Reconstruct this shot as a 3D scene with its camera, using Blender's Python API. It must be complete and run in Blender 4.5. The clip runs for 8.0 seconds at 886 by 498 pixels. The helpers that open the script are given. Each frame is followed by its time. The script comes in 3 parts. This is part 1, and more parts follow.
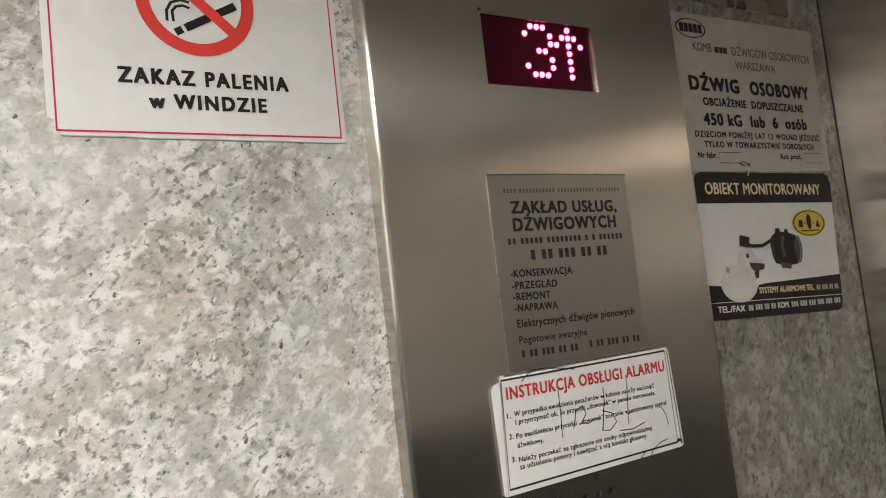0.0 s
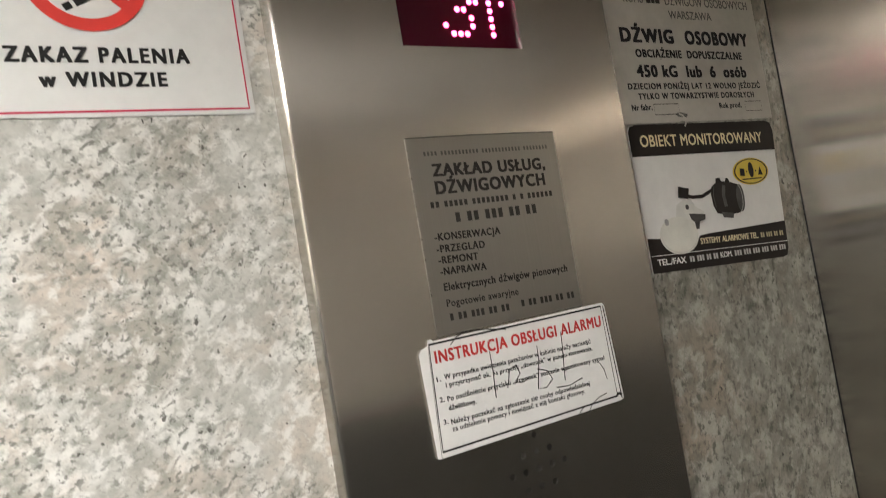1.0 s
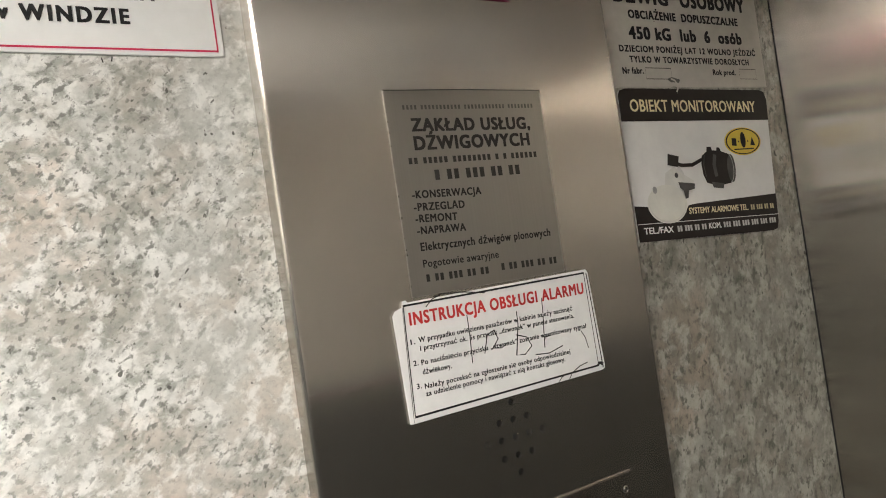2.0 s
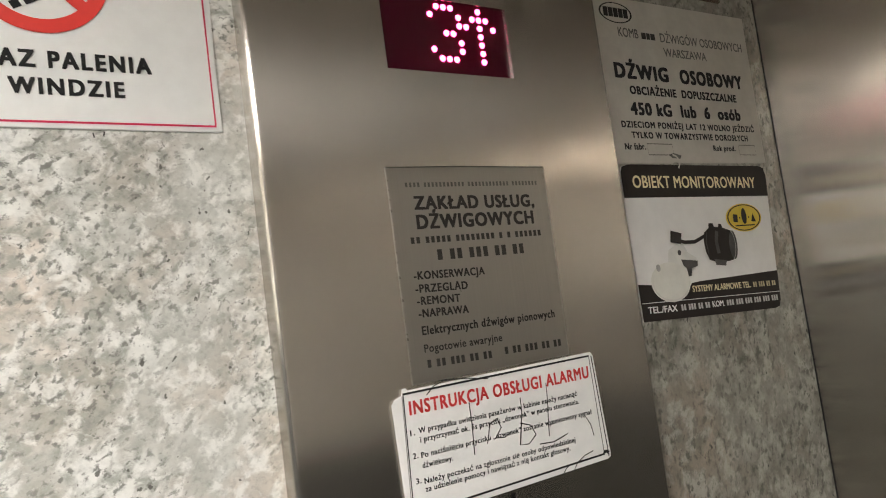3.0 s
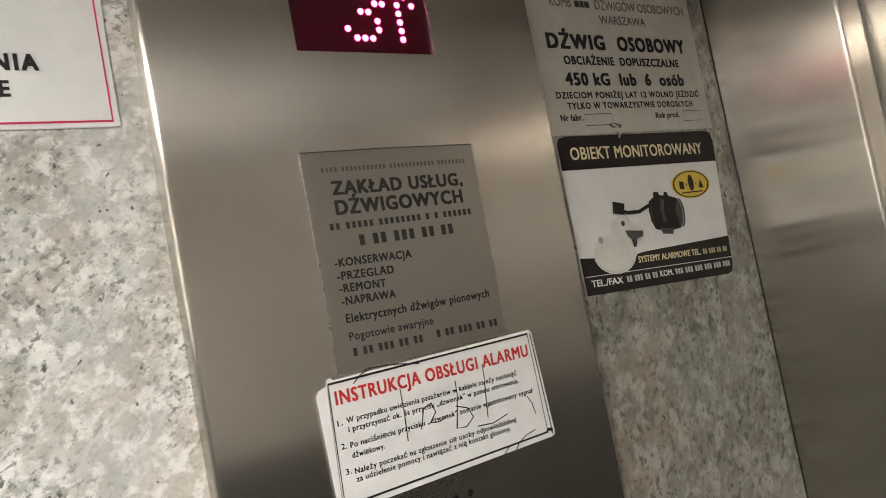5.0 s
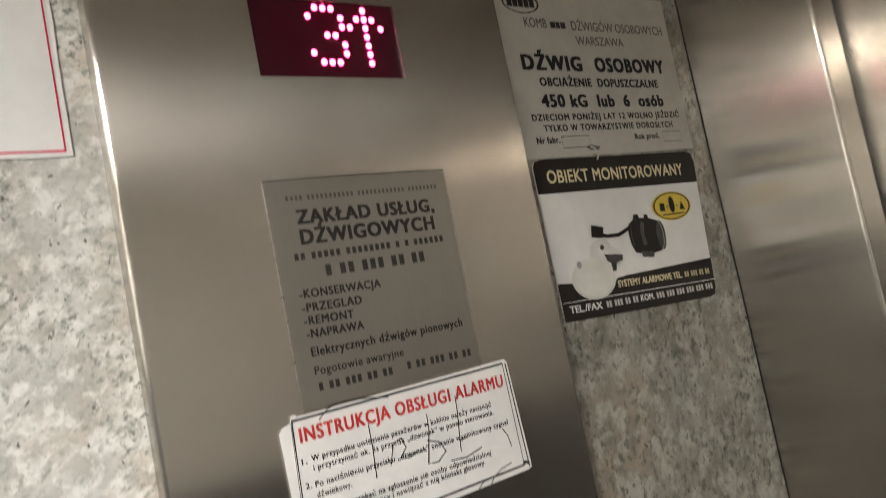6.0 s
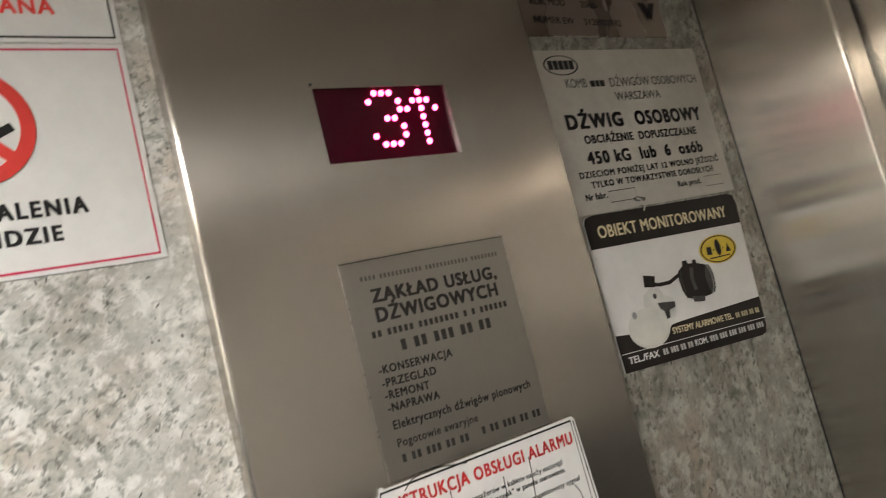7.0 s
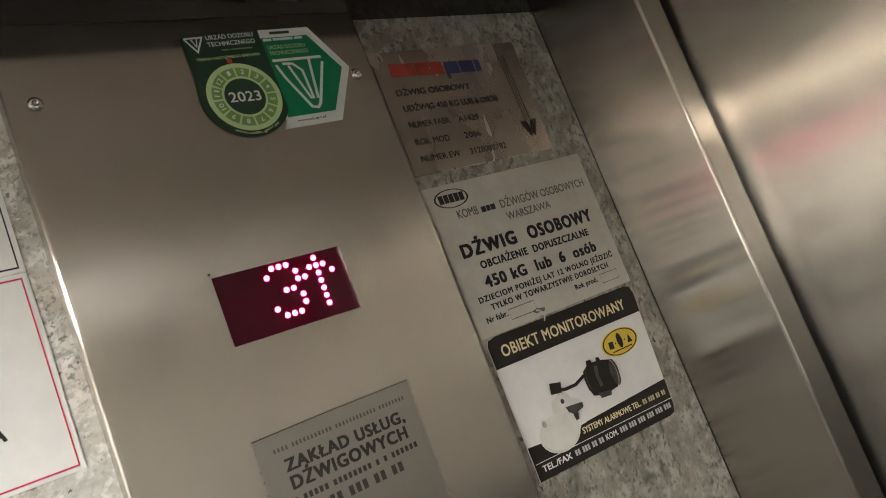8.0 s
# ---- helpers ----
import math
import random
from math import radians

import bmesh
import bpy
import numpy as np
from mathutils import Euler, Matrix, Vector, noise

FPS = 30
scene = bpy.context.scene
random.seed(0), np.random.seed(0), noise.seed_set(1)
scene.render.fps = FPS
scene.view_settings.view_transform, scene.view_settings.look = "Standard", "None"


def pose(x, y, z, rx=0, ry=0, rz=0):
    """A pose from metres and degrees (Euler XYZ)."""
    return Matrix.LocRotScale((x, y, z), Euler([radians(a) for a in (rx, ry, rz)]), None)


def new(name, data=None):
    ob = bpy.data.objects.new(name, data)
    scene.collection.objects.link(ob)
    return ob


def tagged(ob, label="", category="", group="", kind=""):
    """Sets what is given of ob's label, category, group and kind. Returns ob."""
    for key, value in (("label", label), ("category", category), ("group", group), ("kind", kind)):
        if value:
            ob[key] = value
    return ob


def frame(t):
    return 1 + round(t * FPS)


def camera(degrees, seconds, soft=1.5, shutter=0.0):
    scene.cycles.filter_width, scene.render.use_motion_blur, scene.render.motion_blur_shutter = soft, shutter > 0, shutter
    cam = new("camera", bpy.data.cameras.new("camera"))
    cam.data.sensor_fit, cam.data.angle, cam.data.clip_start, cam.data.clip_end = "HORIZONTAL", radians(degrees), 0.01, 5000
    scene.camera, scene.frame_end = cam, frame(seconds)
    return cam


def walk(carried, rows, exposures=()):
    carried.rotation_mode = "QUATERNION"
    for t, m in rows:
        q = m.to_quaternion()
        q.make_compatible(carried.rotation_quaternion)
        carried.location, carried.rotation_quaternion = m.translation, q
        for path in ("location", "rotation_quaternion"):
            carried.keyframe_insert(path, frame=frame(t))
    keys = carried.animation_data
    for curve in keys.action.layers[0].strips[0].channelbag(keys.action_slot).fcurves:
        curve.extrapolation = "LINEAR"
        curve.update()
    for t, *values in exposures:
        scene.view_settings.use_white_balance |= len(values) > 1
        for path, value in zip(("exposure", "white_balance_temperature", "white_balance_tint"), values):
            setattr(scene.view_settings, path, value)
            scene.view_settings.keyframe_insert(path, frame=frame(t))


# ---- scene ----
# The inside of a small lift cabin. x runs along the panel wall towards the door, y into that wall, z up.
cam = camera(62.5, 8.0, soft=1.0, shutter=0.3)
UP = 0.07  # height by which the fitted heights lie above the cabin floor's own zero
PATH = [
    (0.0, -0.2623, -0.3700, 1.6656, -30.67, 4.66, 6.39),
    (0.2, -0.2567, -0.3643, 1.6653, -30.35, 4.42, 6.76),
    (0.5, -0.2365, -0.3736, 1.6649, -31.64, 3.92, 7.72),
    (0.8, -0.2298, -0.3825, 1.6661, -31.75, 2.83, 9.16),
    (1.0, -0.2259, -0.3871, 1.6564, -31.12, 2.36, 9.60),
    (1.2, -0.2186, -0.3830, 1.6459, -31.81, 2.02, 9.57),
    (2.3, -0.2090, -0.3698, 1.6428, -31.98, 0.68, 7.81),
    (2.5, -0.2060, -0.3642, 1.6447, -32.36, 1.96, 7.68),
    (2.8, -0.2039, -0.3597, 1.6557, -32.74, 4.60, 7.87),
    (3.0, -0.2100, -0.3547, 1.6616, -33.38, 4.72, 7.59),
    (3.5, -0.2200, -0.3683, 1.6661, -32.84, 4.07, 7.24),
    (4.0, -0.2021, -0.3776, 1.6629, -33.17, 3.41, 9.04),
    (4.5, -0.1889, -0.3765, 1.6635, -32.34, 4.04, 10.84),
    (4.7, -0.1814, -0.3707, 1.6593, -32.90, 3.53, 10.88),
    (5.8, -0.1560, -0.3670, 1.6545, -34.17, 3.18, 10.62),
    (6.0, -0.1533, -0.3674, 1.6623, -34.00, 4.34, 11.28),
    (6.2, -0.1596, -0.3666, 1.6871, -34.18, 5.46, 12.23),
    (6.5, -0.1835, -0.3762, 1.7011, -31.13, 7.87, 11.78),
    (6.7, -0.1870, -0.3870, 1.6930, -29.69, 7.92, 14.27),
    (6.8, -0.1849, -0.3850, 1.6897, -28.38, 6.34, 15.07),
    (7.0, -0.1810, -0.3750, 1.6940, -31.99, 6.40, 14.31),
    (7.3, -0.1670, -0.4070, 1.7210, -32.92, 8.29, 18.22),
    (7.5, -0.1550, -0.4500, 1.7490, -31.44, 6.65, 21.87),
    (7.7, -0.1580, -0.4510, 1.7460, -33.70, 7.29, 20.94),
    (8.0, -0.1520, -0.4530, 1.7532, -33.75, 7.76, 21.28),
]
EXPOSURES = [(0.0, -0.16), (1.0, 0.0), (3.0, 0.06), (5.8, 0.12), (6.5, 0.22), (7.0, 0.1), (7.5, 0.28), (8.0, 0.36)]
walk(cam, [(t, pose(x, y, z + UP, 90 + pitch, roll, yaw)) for t, x, y, z, yaw, pitch, roll in PATH], EXPOSURES)

# ---- light ----
LAMP = 60.0
world = bpy.data.worlds.new("world")
scene.world = world
world.use_nodes = True
world.node_tree.nodes["Background"].inputs[0].default_value = (0.02, 0.02, 0.02, 1)
world.node_tree.nodes["Background"].inputs[1].default_value = 0.2


# ---- materials ----
def material(name, color=(0.5, 0.5, 0.5), rough=0.5, metal=0.0, emit=None, strength=0.0, spec=0.5):
    m = bpy.data.materials.new(name)
    m.use_nodes = True
    b = m.node_tree.nodes["Principled BSDF"]
    b.inputs["Base Color"].default_value = (*color, 1)
    b.inputs["Roughness"].default_value = rough
    b.inputs["Metallic"].default_value = metal
    b.inputs["Specular IOR Level"].default_value = spec
    if emit:
        b.inputs["Emission Color"].default_value = (*emit, 1)
        b.inputs["Emission Strength"].default_value = strength
    return m


def node(m, kind, **values):
    n = m.node_tree.nodes.new(kind)
    for key, value in values.items():
        n.inputs[key].default_value = value
    return n


def link(m, a, b):
    m.node_tree.links.new(a, b)


def coords(m, scale):
    mp = node(m, "ShaderNodeMapping", Scale=scale)
    geo = m.node_tree.nodes.new("ShaderNodeNewGeometry")
    link(m, geo.outputs["Position"], mp.inputs["Vector"])
    return mp.outputs["Vector"]


def noise_of(m, scale, size, detail=3.0, rough=0.55, distort=0.0):
    n = node(m, "ShaderNodeTexNoise", Scale=size, Detail=detail, Roughness=rough, Distortion=distort)
    link(m, coords(m, scale), n.inputs["Vector"])
    return n.outputs["Fac"]


def ramp(m, fac, stops):
    r = m.node_tree.nodes.new("ShaderNodeValToRGB")
    e = r.color_ramp.elements
    while len(e) < len(stops):
        e.new(0.5)
    for k, (p, c) in enumerate(stops):
        e[k].position = p
        e[k].color = (*c, 1) if len(c) == 3 else c
    link(m, fac, r.inputs["Fac"])
    return r.outputs["Color"]


def mixed(m, fac, a, b, blend="MIX"):
    x = m.node_tree.nodes.new("ShaderNodeMix")
    x.data_type, x.blend_type = "RGBA", blend
    for val, k in ((fac, 0), (a, 6), (b, 7)):
        if isinstance(val, (float, int)):
            x.inputs[k].default_value = val
        elif isinstance(val, tuple):
            x.inputs[k].default_value = (*val, 1)
        else:
            link(m, val, x.inputs[k])
    return x.outputs[2]


def steel(name, color, rough=0.3, aniso=0.8, streak=(900, 900, 6), grain=0.05):
    """Brushed steel: streaks along z smear reflections sideways, through the tangents of the UV map."""
    m = material(name, color, rough, 1.0)
    b = m.node_tree.nodes["Principled BSDF"]
    b.inputs["Anisotropic"].default_value = aniso
    tan = m.node_tree.nodes.new("ShaderNodeTangent")
    tan.direction_type, tan.uv_map = "UV_MAP", "UVMap"
    link(m, tan.outputs[0], b.inputs["Tangent"])
    fine = noise_of(m, streak, 1.0, 4.0, 0.7)
    blot = noise_of(m, (1, 1, 1), 14.0, 4.0, 0.6)
    c1 = tuple(c * 0.93 for c in color)
    c2 = tuple(min(1, c * 1.05) for c in color)
    col = ramp(m, fine, [(0.3, c1), (0.7, c2)])
    col = mixed(m, 0.5, col, ramp(m, blot, [(0.35, tuple(c * 0.9 for c in color)), (0.65, color)]), "MIX")
    link(m, col, b.inputs["Base Color"])
    rub = noise_of(m, (1, 1, 0.4), 22.0, 4.0, 0.6)
    gloss = ramp(m, rub, [(0.3, grey(rough * (1 - grain))), (0.7, grey(rough * (1 + grain)))])
    link(m, gloss, b.inputs["Roughness"])
    return m


def turned(m, angle, stretch):
    """Wall coordinates turned in the wall's plane by an angle and then drawn out along the new x."""
    mp = node(m, "ShaderNodeMapping", Rotation=(0.0, radians(angle), 0.0), Scale=(stretch, 1.0, 1.0))
    mp.vector_type = "TEXTURE"
    geo = m.node_tree.nodes.new("ShaderNodeNewGeometry")
    link(m, geo.outputs["Position"], mp.inputs["Vector"])
    return mp.outputs["Vector"]


def dabs(m, angle, stretch, size, detail=3.0, rough=0.55, distort=0.5):
    n = node(m, "ShaderNodeTexNoise", Scale=size, Detail=detail, Roughness=rough, Distortion=distort)
    link(m, turned(m, angle, stretch), n.inputs["Vector"])
    return n.outputs["Fac"]


def grey(v):
    return (v, v, v)


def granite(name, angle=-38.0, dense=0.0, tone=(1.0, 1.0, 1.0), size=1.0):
    """Stone-look laminate: pale clouded ground, peach patches, grey-green dabs and dark flecks that crowd in drifts."""
    m = material(name, (0.5, 0.5, 0.46), 0.36)
    b = m.node_tree.nodes["Principled BSDF"]
    cloud = noise_of(m, (1, 1, 1), 30.0, 4.0, 0.55)
    base = ramp(m, cloud, [(0.36, (0.47, 0.47, 0.435)), (0.50, (0.60, 0.60, 0.565)), (0.62, (0.73, 0.725, 0.69))])
    warm = noise_of(m, (1, 1, 1), 9.0, 5.0, 0.6)
    base = mixed(m, ramp(m, warm, [(0.49, grey(0.0)), (0.61, grey(0.8))]), base, (0.61, 0.505, 0.42))
    drift = noise_of(m, (1, 1, 1), 15.0, 5.0, 0.62)
    gate = ramp(m, drift, [(0.41 - dense, grey(0.28)), (0.56 - dense, grey(1.0))])
    stain = noise_of(m, (1, 1, 1), 26.0, 4.0, 0.6)
    base = mixed(m, mixed(m, 1.0, ramp(m, stain, [(0.44, grey(0.0)), (0.58, grey(0.85))]), gate, "MULTIPLY"), base, (0.38, 0.355, 0.31))
    soft = dabs(m, angle, 1.25, 125.0 * size, 5.0, 0.66, 0.3)
    base = mixed(m, mixed(m, 1.0, ramp(m, soft, [(0.46 - dense * 0.4, grey(0.0)), (0.60, grey(0.85))]), gate, "MULTIPLY"), base, (0.30, 0.305, 0.27))
    pale = dabs(m, angle + 12, 1.15, 95.0 * size, 5.0, 0.64, 0.3)
    base = mixed(m, ramp(m, pale, [(0.50, grey(0.0)), (0.60, grey(0.72))]), base, (0.80, 0.795, 0.76))
    fine = noise_of(m, (1, 1, 1), 220.0, 3.0, 0.6)
    base = mixed(m, 1.0, base, ramp(m, fine, [(0.32, grey(0.84)), (0.50, grey(1.0)), (0.66, grey(1.05))]), "MULTIPLY")
    fleck = dabs(m, angle, 1.4, 300.0 * size, 4.0, 0.6, 0.2)
    base = mixed(m, mixed(m, 1.0, ramp(m, fleck, [(0.54 - dense * 0.5, grey(0.0)), (0.62, grey(0.88))]), gate, "MULTIPLY"), base, (0.16, 0.162, 0.14))
    chip = dabs(m, angle - 25, 1.5, 260.0 * size, 2.5, 0.5, 0.2)
    base = mixed(m, ramp(m, chip, [(0.685 - dense * 0.3, grey(0.0)), (0.71, grey(0.9))]), base, (0.075, 0.07, 0.06))
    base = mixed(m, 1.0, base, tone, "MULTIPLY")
    link(m, base, b.inputs["Base Color"])
    relief = noise_of(m, (1, 1, 1), 420.0, 3.0)
    bump = node(m, "ShaderNodeBump", Strength=0.06, Distance=0.0005)
    link(m, relief, bump.inputs["Height"])
    link(m, bump.outputs[0], b.inputs["Normal"])
    return m


def worn(name, color, rough, metal=0.0, amount=0.12, size=60.0, spec=0.5):
    """Paint, ink or plastic with faint blotches and fine grime."""
    m = material(name, color, rough, metal, spec=spec)
    b = m.node_tree.nodes["Principled BSDF"]
    a = noise_of(m, (1, 1, 1), size, 5.0, 0.65)
    c = ramp(m, a, [(0.3, tuple(v * (1 - amount) for v in color)), (0.65, tuple(min(1, v * (1 + amount * 0.3)) for v in color))])
    link(m, c, b.inputs["Base Color"])
    return m


STEEL = steel("brushed_steel", (0.535, 0.503, 0.458), 0.235, 1.0, grain=0.06)
STEEL_PLATE = steel("etched_steel_plate", (0.38, 0.362, 0.335), 0.36, 0.6, grain=0.08)
STEEL_BROWN = steel("smoked_steel_plate", (0.47, 0.41, 0.365), 0.27, 0.5, grain=0.08)
CHROME = material("screw_steel", (0.62, 0.6, 0.56), 0.22, 1.0)
GRANITE = granite("granite_laminate")
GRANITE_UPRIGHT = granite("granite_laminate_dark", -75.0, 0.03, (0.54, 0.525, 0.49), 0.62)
CORNICE = worn("dark_gloss_cornice", (0.018, 0.015, 0.013), 0.12, amount=0.3)
CEILING = worn("satin_grey_ceiling", (0.56, 0.51, 0.44), 0.25, amount=0.15, size=20)
WHITE = worn("white_plastic", (0.80, 0.80, 0.78), 0.35, amount=0.05)
PAPER = worn("white_sticker", (0.82, 0.81, 0.79), 0.45, amount=0.06)
ALU = worn("pale_aluminium", (0.56, 0.53, 0.48), 0.5, 0.1, amount=0.14, size=40)
BLACK = worn("black_ink", (0.014, 0.014, 0.014), 0.6, amount=0.3, spec=0.3)
GREY_INK = worn("grey_ink", (0.03, 0.028, 0.026), 0.65, amount=0.4, size=300, spec=0.25)
BAR_INK = worn("thin_grey_ink", (0.05, 0.047, 0.043), 0.65, amount=0.4, size=300, spec=0.25)
FADED = worn("faded_ink", (0.13, 0.125, 0.115), 0.5, amount=0.5, size=260)
RED = worn("red_ink", (0.72, 0.055, 0.045), 0.4, amount=0.08)
CRIMSON = worn("crimson_ink", (0.62, 0.02, 0.08), 0.4, amount=0.15)
BROWN_BLACK = worn("brown_black_vinyl", (0.020, 0.015, 0.012), 0.55, amount=0.3, spec=0.25)
CREAM = worn("cream_ink", (0.80, 0.70, 0.44), 0.4, amount=0.1)
CREAM_DIM = worn("thin_cream_ink", (0.52, 0.45, 0.27), 0.5, amount=0.3, size=300)
PAPER_DIM = worn("thin_white_ink", (0.55, 0.54, 0.52), 0.5, amount=0.3, size=300)
BRICK_RED = worn("title_red_ink", (0.55, 0.03, 0.028), 0.45, amount=0.1)
YELLOW = worn("yellow_ink", (0.76, 0.56, 0.05), 0.35, amount=0.1)
GREEN = worn("green_vinyl", (0.0, 0.21, 0.085), 0.35, amount=0.12)
DARK_GREEN = worn("dark_green_vinyl", (0.012, 0.045, 0.022), 0.35, amount=0.2)
LIME = worn("pale_lime_ink", (0.55, 0.70, 0.38), 0.4, amount=0.1)
LIME_MID = worn("lime_ink", (0.20, 0.36, 0.10), 0.4, amount=0.15)
BLUE = worn("blue_enamel", (0.03, 0.035, 0.12), 0.35, amount=0.2)
RED_ENAMEL = worn("red_enamel", (0.40, 0.045, 0.03), 0.35, amount=0.3)
DARK = material("dark_void", (0.012, 0.012, 0.012), 0.7)
ACRYLIC = material("dark_red_acrylic", (0.05, 0.002, 0.010), 0.2)
LED_ON = material("lit_led", (0.9, 0.1, 0.3), 0.4, emit=(1.0, 0.07, 0.26), strength=14.0)
DIFFUSER = material("lamp_diffuser", (0.9, 0.9, 0.88), 0.5, emit=(1.0, 0.97, 0.935), strength=LAMP)
# Invented finishes of the unseen far walls, set by how they reflect in the steel.
UNSEEN_DARK = worn("unseen_wall_dark", (0.085, 0.087, 0.086), 0.6, amount=0.35, size=9)
PALE = worn("unseen_wall_pale", (0.78, 0.75, 0.70), 0.4, amount=0.08, size=9)
RUBBER = worn("dark_rubber_floor", (0.05, 0.05, 0.05), 0.7, amount=0.3)


# ---- building helpers ----
def finish(ob_name, bm, mat, smooth=False):
    me = bpy.data.meshes.new(ob_name)
    bm.normal_update()
    uv = bm.loops.layers.uv.get("UVMap") or bm.loops.layers.uv.new("UVMap")
    for f in bm.faces:
        n = f.normal
        for lp in f.loops:
            c = lp.vert.co
            if abs(n.z) > 0.8:
                lp[uv].uv = (c.x, c.y)
            elif abs(n.x) > abs(n.y):
                lp[uv].uv = (c.y, c.z)
            else:
                lp[uv].uv = (c.x, c.z)
        f.smooth = smooth
    bm.to_mesh(me)
    bm.free()
    me.materials.append(mat)
    return me


def thing(name, bm, mat, origin, label, category, kind="", group="", smooth=False):
    """A top-level mesh; its vertices are given in world places."""
    bmesh.ops.translate(bm, verts=bm.verts, vec=-Vector(origin))
    ob = new(name, finish(name, bm, mat, smooth))
    ob.location = origin
    return tagged(ob, label, category, group, kind)


def origin_of(ob):
    at = Vector(ob.location)
    while ob.parent:
        ob = ob.parent
        at += Vector(ob.location)
    return at


def part(name, bm, mat, parent, label="", smooth=False):
    """One mesh under a thing or a part; its vertices are given in world places."""
    bmesh.ops.translate(bm, verts=bm.verts, vec=-origin_of(parent))
    ob = new(name, finish(name, bm, mat, smooth))
    ob.parent = parent
    return tagged(ob, label)


def box(x0, x1, y0, y1, z0, z1, bevel=0.0, seg=2):
    bm = bmesh.new()
    bmesh.ops.create_cube(bm, size=1.0, matrix=Matrix.Translation(((x0 + x1) / 2, (y0 + y1) / 2, (z0 + z1) / 2)) @ Matrix.Diagonal((x1 - x0, y1 - y0, z1 - z0, 1)))
    if bevel:
        bmesh.ops.bevel(bm, geom=list(bm.edges), offset=bevel, segments=seg, affect="EDGES")
    return bm


def slab(points, y0, y1, bevel=0.0):
    """A flat outline in x and z, from its front y0 to its back y1."""
    bm = bmesh.new()
    front = [bm.verts.new((x, y0, z)) for x, z in points]
    f = bm.faces.new(front)
    got = bmesh.ops.extrude_face_region(bm, geom=[f])
    bmesh.ops.translate(bm, verts=[v for v in got["geom"] if isinstance(v, bmesh.types.BMVert)], vec=(0, y1 - y0, 0))
    bmesh.ops.recalc_face_normals(bm, faces=bm.faces)
    if bevel:
        edges = [e for e in bm.edges if all(abs(v.co.y - y0) < 1e-6 for v in e.verts)]
        bmesh.ops.bevel(bm, geom=edges, offset=bevel, segments=2, affect="EDGES")
    return bm


def disc(cx, cz, rx, rz, n=40, a0=0.0, a1=360.0):
    full = abs(a1 - a0) >= 360
    return [(cx + rx * math.cos(radians(a0 + (a1 - a0) * k / (n if full else n - 1))), cz + rz * math.sin(radians(a0 + (a1 - a0) * k / (n if full else n - 1)))) for k in range(n)]


def bent(points, width, y0, thick=0.0002, closed=False):
    """A line of even width through points in x and z, as raised ink."""
    bm = bmesh.new()
    pts = [Vector((x, z)) for x, z in points]
    n = len(pts)
    left, right = [], []
    for k, q in enumerate(pts):
        a = pts[(k - 1) % n] if (closed or k) else q
        b = pts[(k + 1) % n] if (closed or k < n - 1) else q
        d = (b - a).normalized()
        side = Vector((-d.y, d.x)) * width / 2
        if closed or 0 < k < n - 1:
            d1, d2 = (q - a).normalized(), (b - q).normalized()
            side /= max(0.5, math.sqrt(max(0.0, (1 + d1.dot(d2)) / 2)))
        left.append(bm.verts.new((q.x + side.x, y0, q.y + side.y)))
        right.append(bm.verts.new((q.x - side.x, y0, q.y - side.y)))
    for k in range(n if closed else n - 1):
        j = (k + 1) % n
        bm.faces.new((left[k], left[j], right[j], right[k]))
    bmesh.ops.recalc_face_normals(bm, faces=bm.faces)
    if bm.faces[:] and sum(f.normal.y for f in bm.faces) > 0:
        bmesh.ops.reverse_faces(bm, faces=bm.faces)
    return bm


def flat(points, y0):
    bm = bmesh.new()
    f = bm.faces.new([bm.verts.new((x, y0, z)) for x, z in points])
    f.normal_update()
    if f.normal.y > 0:
        f.normal_flip()
    return bm


def ring(cx, cz, r0, r1, y0, n=56, sx=1.0):
    bm = bmesh.new()
    a = [bm.verts.new((cx + sx * r0 * math.cos(math.tau * k / n), y0, cz + r0 * math.sin(math.tau * k / n))) for k in range(n)]
    b = [bm.verts.new((cx + sx * r1 * math.cos(math.tau * k / n), y0, cz + r1 * math.sin(math.tau * k / n))) for k in range(n)]
    for k in range(n):
        j = (k + 1) % n
        bm.faces.new((a[k], a[j], b[j], b[k]))
    if sum(f.normal.y for f in bm.faces) > 0:
        bmesh.ops.reverse_faces(bm, faces=bm.faces)
    return bm


def glyphs(text, bold, space=1.0):
    """Filled letters; bold ones are struck five times, a hair apart in place and depth."""
    cu = bpy.data.curves.new("lettering", "FONT")
    cu.body, cu.resolution_u, cu.space_character = text, 3, space
    ob = new("lettering_source", cu)
    me = bpy.data.meshes.new_from_object(ob.evaluated_get(bpy.context.evaluated_depsgraph_get()))
    bpy.data.objects.remove(ob)
    bpy.data.curves.remove(cu)
    bm = bmesh.new()
    strikes = [(0, 0)] if bold <= 0 else [(0, 0), (-bold, -bold * 0.6), (bold, -bold * 0.6), (-bold, bold * 0.6), (bold, bold * 0.6)]
    for k, (dx, dy) in enumerate(strikes):
        first = len(bm.verts)
        bm.from_mesh(me)
        bm.verts.ensure_lookup_table()
        for v in bm.verts[first:]:
            v.co += Vector((dx, dy, k * 0.00003))
    bpy.data.meshes.remove(me)
    return bm


probe = glyphs("H", 0.0)
CAP = max(v.co.y for v in probe.verts)
probe.free()


